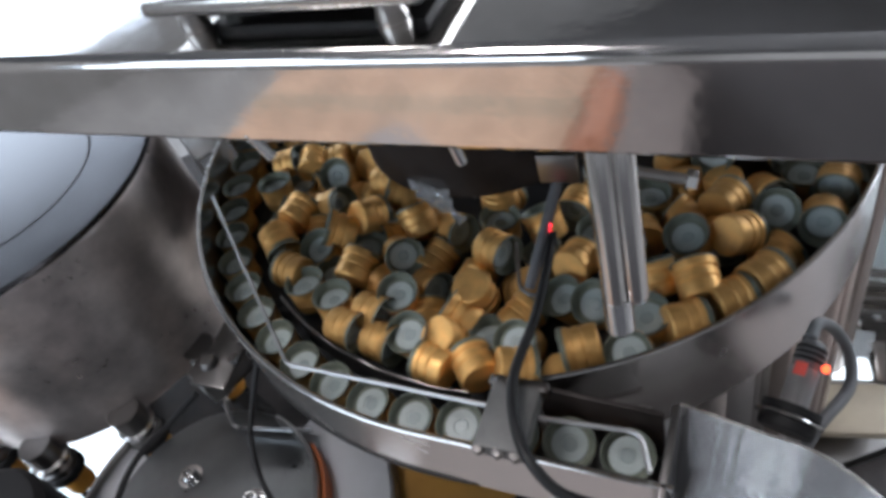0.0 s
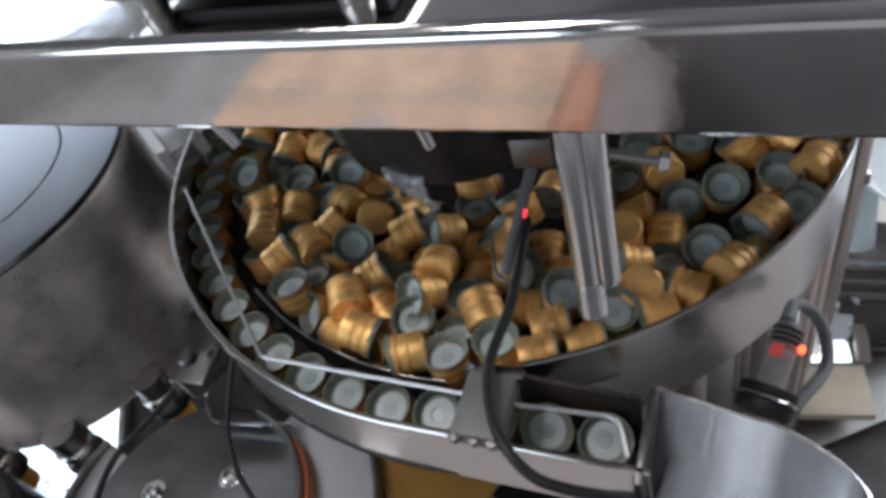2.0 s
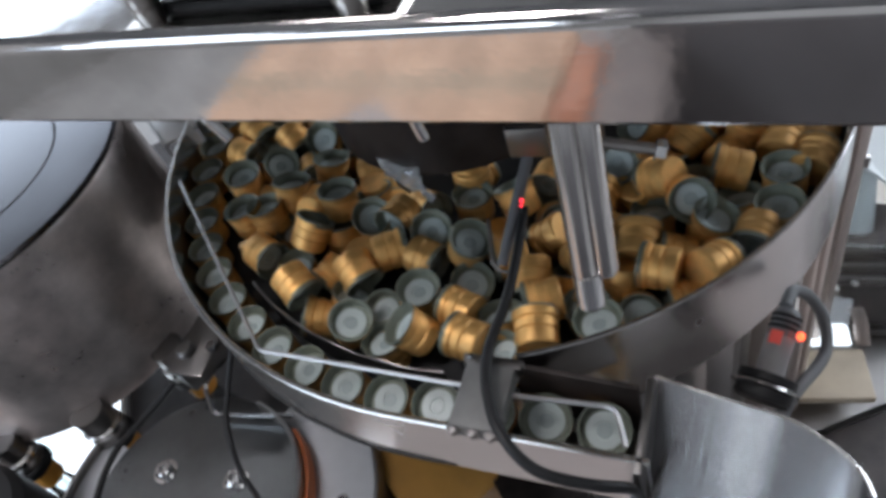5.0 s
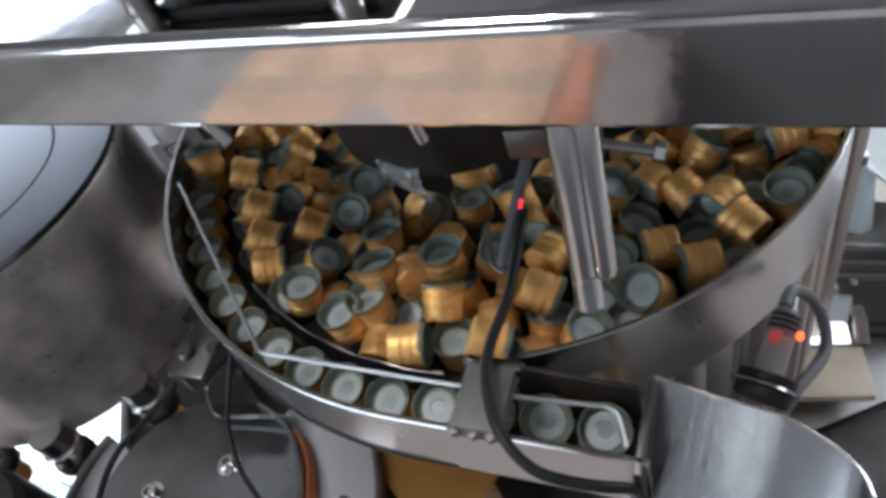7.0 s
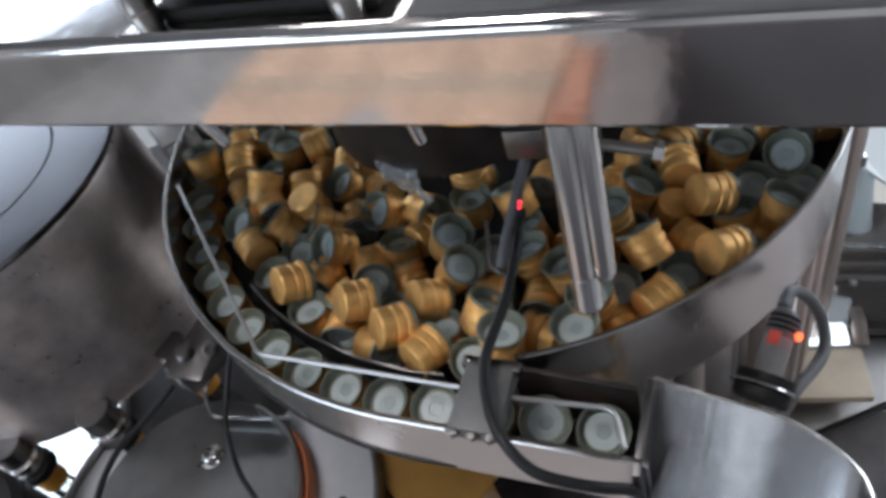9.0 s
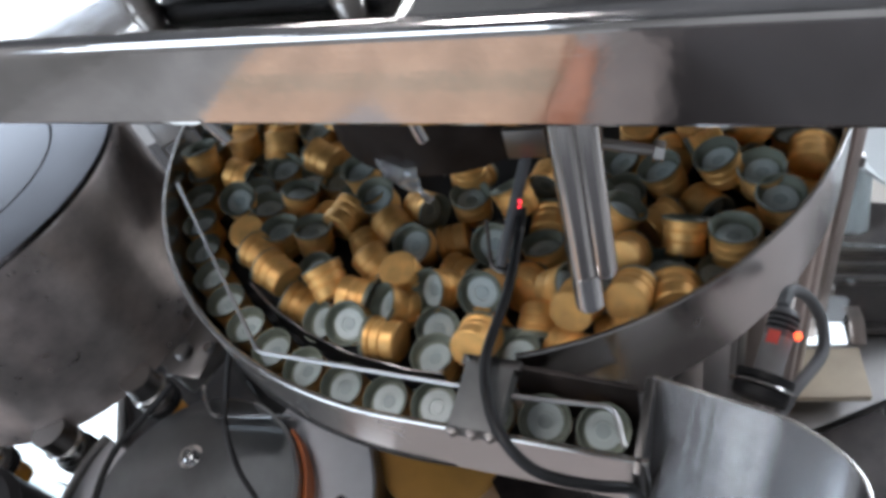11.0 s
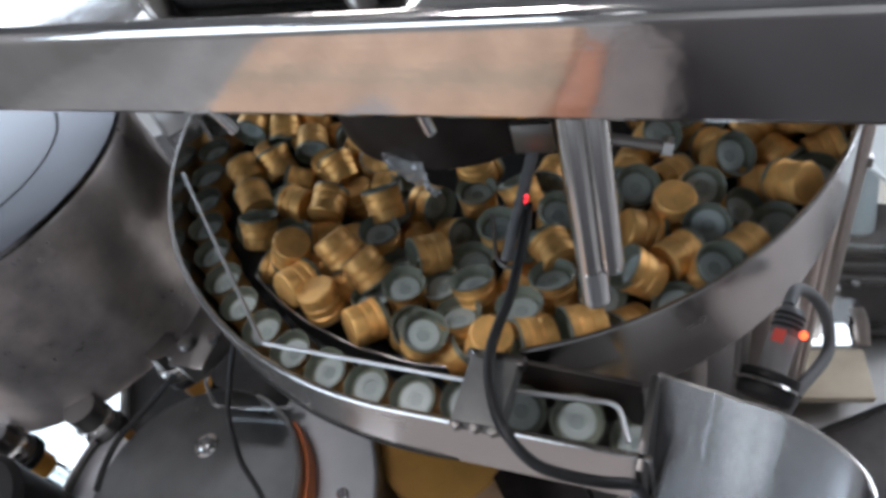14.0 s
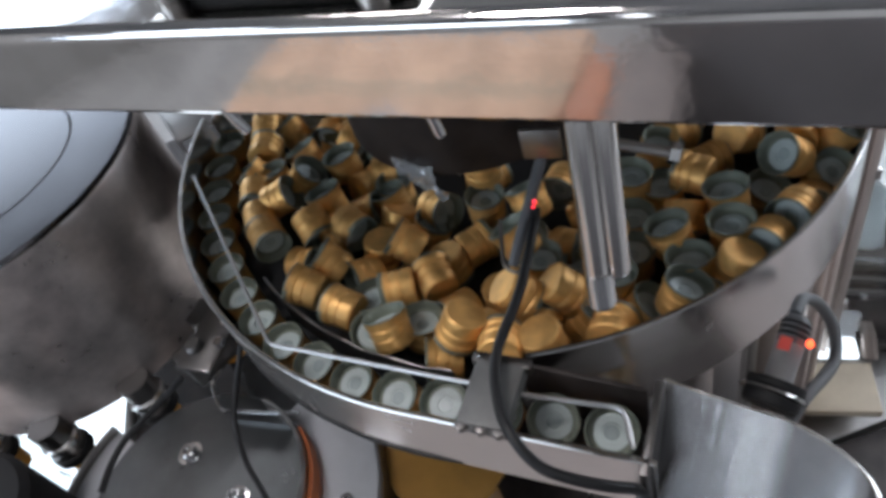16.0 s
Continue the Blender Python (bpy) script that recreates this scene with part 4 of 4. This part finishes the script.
def star_wheel():
    t = thing("star_wheel", "round steel bottle transfer disc with bolts", "star wheel", pose(-0.3125, 0.3756, -0.225))
    disc = part("disc", lathe([(0, -0.012), (0.108, -0.012), (0.110, -0.010), (0.110, -0.002), (0.108, 0), (0, 0)], 64), STAR_STEEL, t)
    for k in range(3):
        q = pose(0.047 * math.cos(k * math.pi / 1.5), 0.047 * math.sin(k * math.pi / 1.5), 0.0)
        part("bolt", lathe([(0, 0), (0.0125, 0), (0.0125, 0.0015), (0.0085, 0.0017), (0.0085, 0.0075), (0.0066, 0.009), (0.0045, 0.009), (0.004, 0.005), (0, 0.005)], 24, q), CHROME, disc)
    return t


STAR = star_wheel()


def left_side_parts():
    t = thing("bottle_guide_wire", "bent thin steel guide wire", "guide wire")
    part("wire", tube(bent([(-0.252, 0.532, -0.215), (-0.2875, 0.492, -0.215), (-0.2785, 0.452, -0.215), (-0.1960, 0.412, -0.211)], 0.008), 0.0022, 8), CHROME, t)
    c = thing("hanging_cable", "thin black cable hanging beside the turret", "cable")
    part("cable", tube(smooth_path([(-0.1625, 0.3347, -0.0056), (-0.1758, 0.3157, -0.0235), (-0.1811, 0.2939, -0.0303), (-0.1801, 0.268, -0.0409), (-0.1731, 0.247, -0.047), (-0.1685, 0.233, -0.0464)]), 0.0019, 10), BLACK, c)
    h = thing("air_hose", "black pneumatic hose beside the transfer disc", "hose")
    part("hose", tube(smooth_path([(-0.2896, 0.4635, -0.159), (-0.3238, 0.4501, -0.1717), (-0.3554, 0.4311, -0.1758), (-0.3736, 0.4109, -0.181), (-0.3858, 0.3896, -0.1874)]), 0.0032, 10), BLACK, h)
    p = thing("side_plate", "curved bright steel side plate with a bolt", "plate")
    part("ring_plate", lathe([(0.112, -0.240), (0.170, -0.240), (0.172, -0.238), (0.172, -0.236), (0.170, -0.234), (0.112, -0.234)], 40, pose(-0.305, 0.362, 0), -62, 38), PALE_STEEL, p)
    part("ring_edge", lathe([(0.170, -0.30), (0.173, -0.30), (0.173, -0.240), (0.170, -0.240)], 40, pose(-0.305, 0.362, 0), -62, 38), STEEL_DULL, p)
    part("rim_band", lathe([(0.105, -0.250), (0.110, -0.250), (0.110, -0.205), (0.107, -0.203), (0.105, -0.225)], 36, pose(-0.305, 0.362, 0), -60, 45), STEEL_DULL, p)
    part("orange_seal", lathe([(0.1105, -0.245), (0.114, -0.245), (0.114, -0.215), (0.1105, -0.215)], 30, pose(-0.305, 0.362, 0), -45, 20), ORANGE, p, "orange seal strip")
    hex_bolt("bolt", pose(-0.170, 0.320, -0.234), p)
    g = thing("bottle_rail", "pale steel guide ring round the transfer disc", "guide rail")
    part("ring", lathe([(0.113, -0.238), (0.141, -0.238), (0.143, -0.236), (0.143, -0.232), (0.141, -0.230), (0.113, -0.230)], 40, pose(-0.3125, 0.3756, 0), 128, 200), PALE_STEEL, g)
    part("lip", lathe([(0.140, -0.231), (0.143, -0.231), (0.143, -0.219), (0.140, -0.219)], 40, pose(-0.3125, 0.3756, 0), 128, 200), STEEL_DULL, g)
    a = thing("amber_panel", "large amber panel under the bowl", "panel")
    pts, nor = arc_plan((-0.070, 0.350), 0.066, 150, 300, 30)
    part("sheet", strip(pts, -0.42, -0.26, 0.004, nor), AMBER, a)
    part("panel_top", lathe([(0.0, -0.262), (0.063, -0.262), (0.063, -0.259), (0.0, -0.259)], 40, pose(-0.070, 0.350, 0)), AMBER, a)
    r = thing("dark_roller", "dark round roller cover beside the turret", "roller")
    part("cover", lathe([(0.0, -0.14), (0.058, -0.14), (0.064, -0.147), (0.065, -0.45), (0, -0.45)], 40, pose(-0.492, 0.385, 0)), BLACK_MATT, r)
    f = thing("hinge_fitting", "oily steel hinge fitting between the turret and the bowl", "fitting")
    part("block", box(0.05, 0.035, 0.03, pose(-0.262, 0.478, -0.155, 0, 0, 35), 0.003), STEEL_DARK, f)
    part("arm", box(0.075, 0.040, 0.006, pose(-0.2465, 0.4765, -0.135, 0, 0, 58), 0.002), STEEL_DARK, f)
    part("pin", lathe([(0, -0.16), (0.009, -0.16), (0.009, -0.128), (0.007, -0.125), (0, -0.125)], 20, pose(-0.262, 0.470, 0)), STEEL_DARK, f)
    hex_bolt("bolt", pose(-0.236, 0.462, -0.132), f, 0.006, 0.005)
    hex_bolt("bolt", pose(-0.228, 0.484, -0.132), f, 0.006, 0.005)
    lp = thing("inspection_light_panel", "bright white bottle inspection light panel", "light panel")
    part("frame", box(0.465, 0.50, 0.02, pose(-0.7525, 0.74, -0.447), 0.003), STEEL_DULL, lp)
    part("diffuser", box(0.445, 0.48, 0.006, pose(-0.7525, 0.74, -0.434), 0.001), PANEL_GLOW, lp, "glowing white diffuser")


left_side_parts()


# ---------------------------------------------------------------- motion
def motions():
    seconds = [float(k) for k in range(17)]
    for item in MOVING:
        walk(item[0], [(t, disc_cap_pose(item, t)) for t in seconds])
    hidden, rest = pose(0.02, 0.665, 0.026, 14, 0, 160), pose(-0.150, 0.502, 0.036, 14, 0, 160)
    behind = pose(-0.10, 0.615, 0.036, 14, 0, 160)
    walk(STRAY, [(0.0, hidden), (4.8, hidden), (5.8, behind), (6.7, rest), (12.9, rest), (13.5, behind), (14.4, hidden), (16.0, hidden)])
    for ob, s in TRACK_CAPS:
        rows, n = [(0.0, track_place(s))], 0
        for h in HOPS:
            rows.append((h - 0.17, track_place(s + PITCH * n)))
            rows.append((h, track_place(s + PITCH * (n + 0.5))))
            n += 1
            rows.append((h + 0.17, track_place(s + PITCH * n)))
        walk(ob, rows + [(16.0, track_place(s + PITCH * n))])
    for ob, a0 in HEADS:
        walk(ob, [(t, Matrix.Translation((*DRUM, -0.245)) @ Matrix.Rotation(radians(a0 + 16.2 + 23.02 * t), 4, "Z") @ Matrix.Translation((0.190, 0, 0))) for t in seconds])
    walk(STAR, [(t, pose(-0.3125, 0.3756, -0.225, 0, 0, 111 - 46.05 * t)) for t in seconds])


motions()
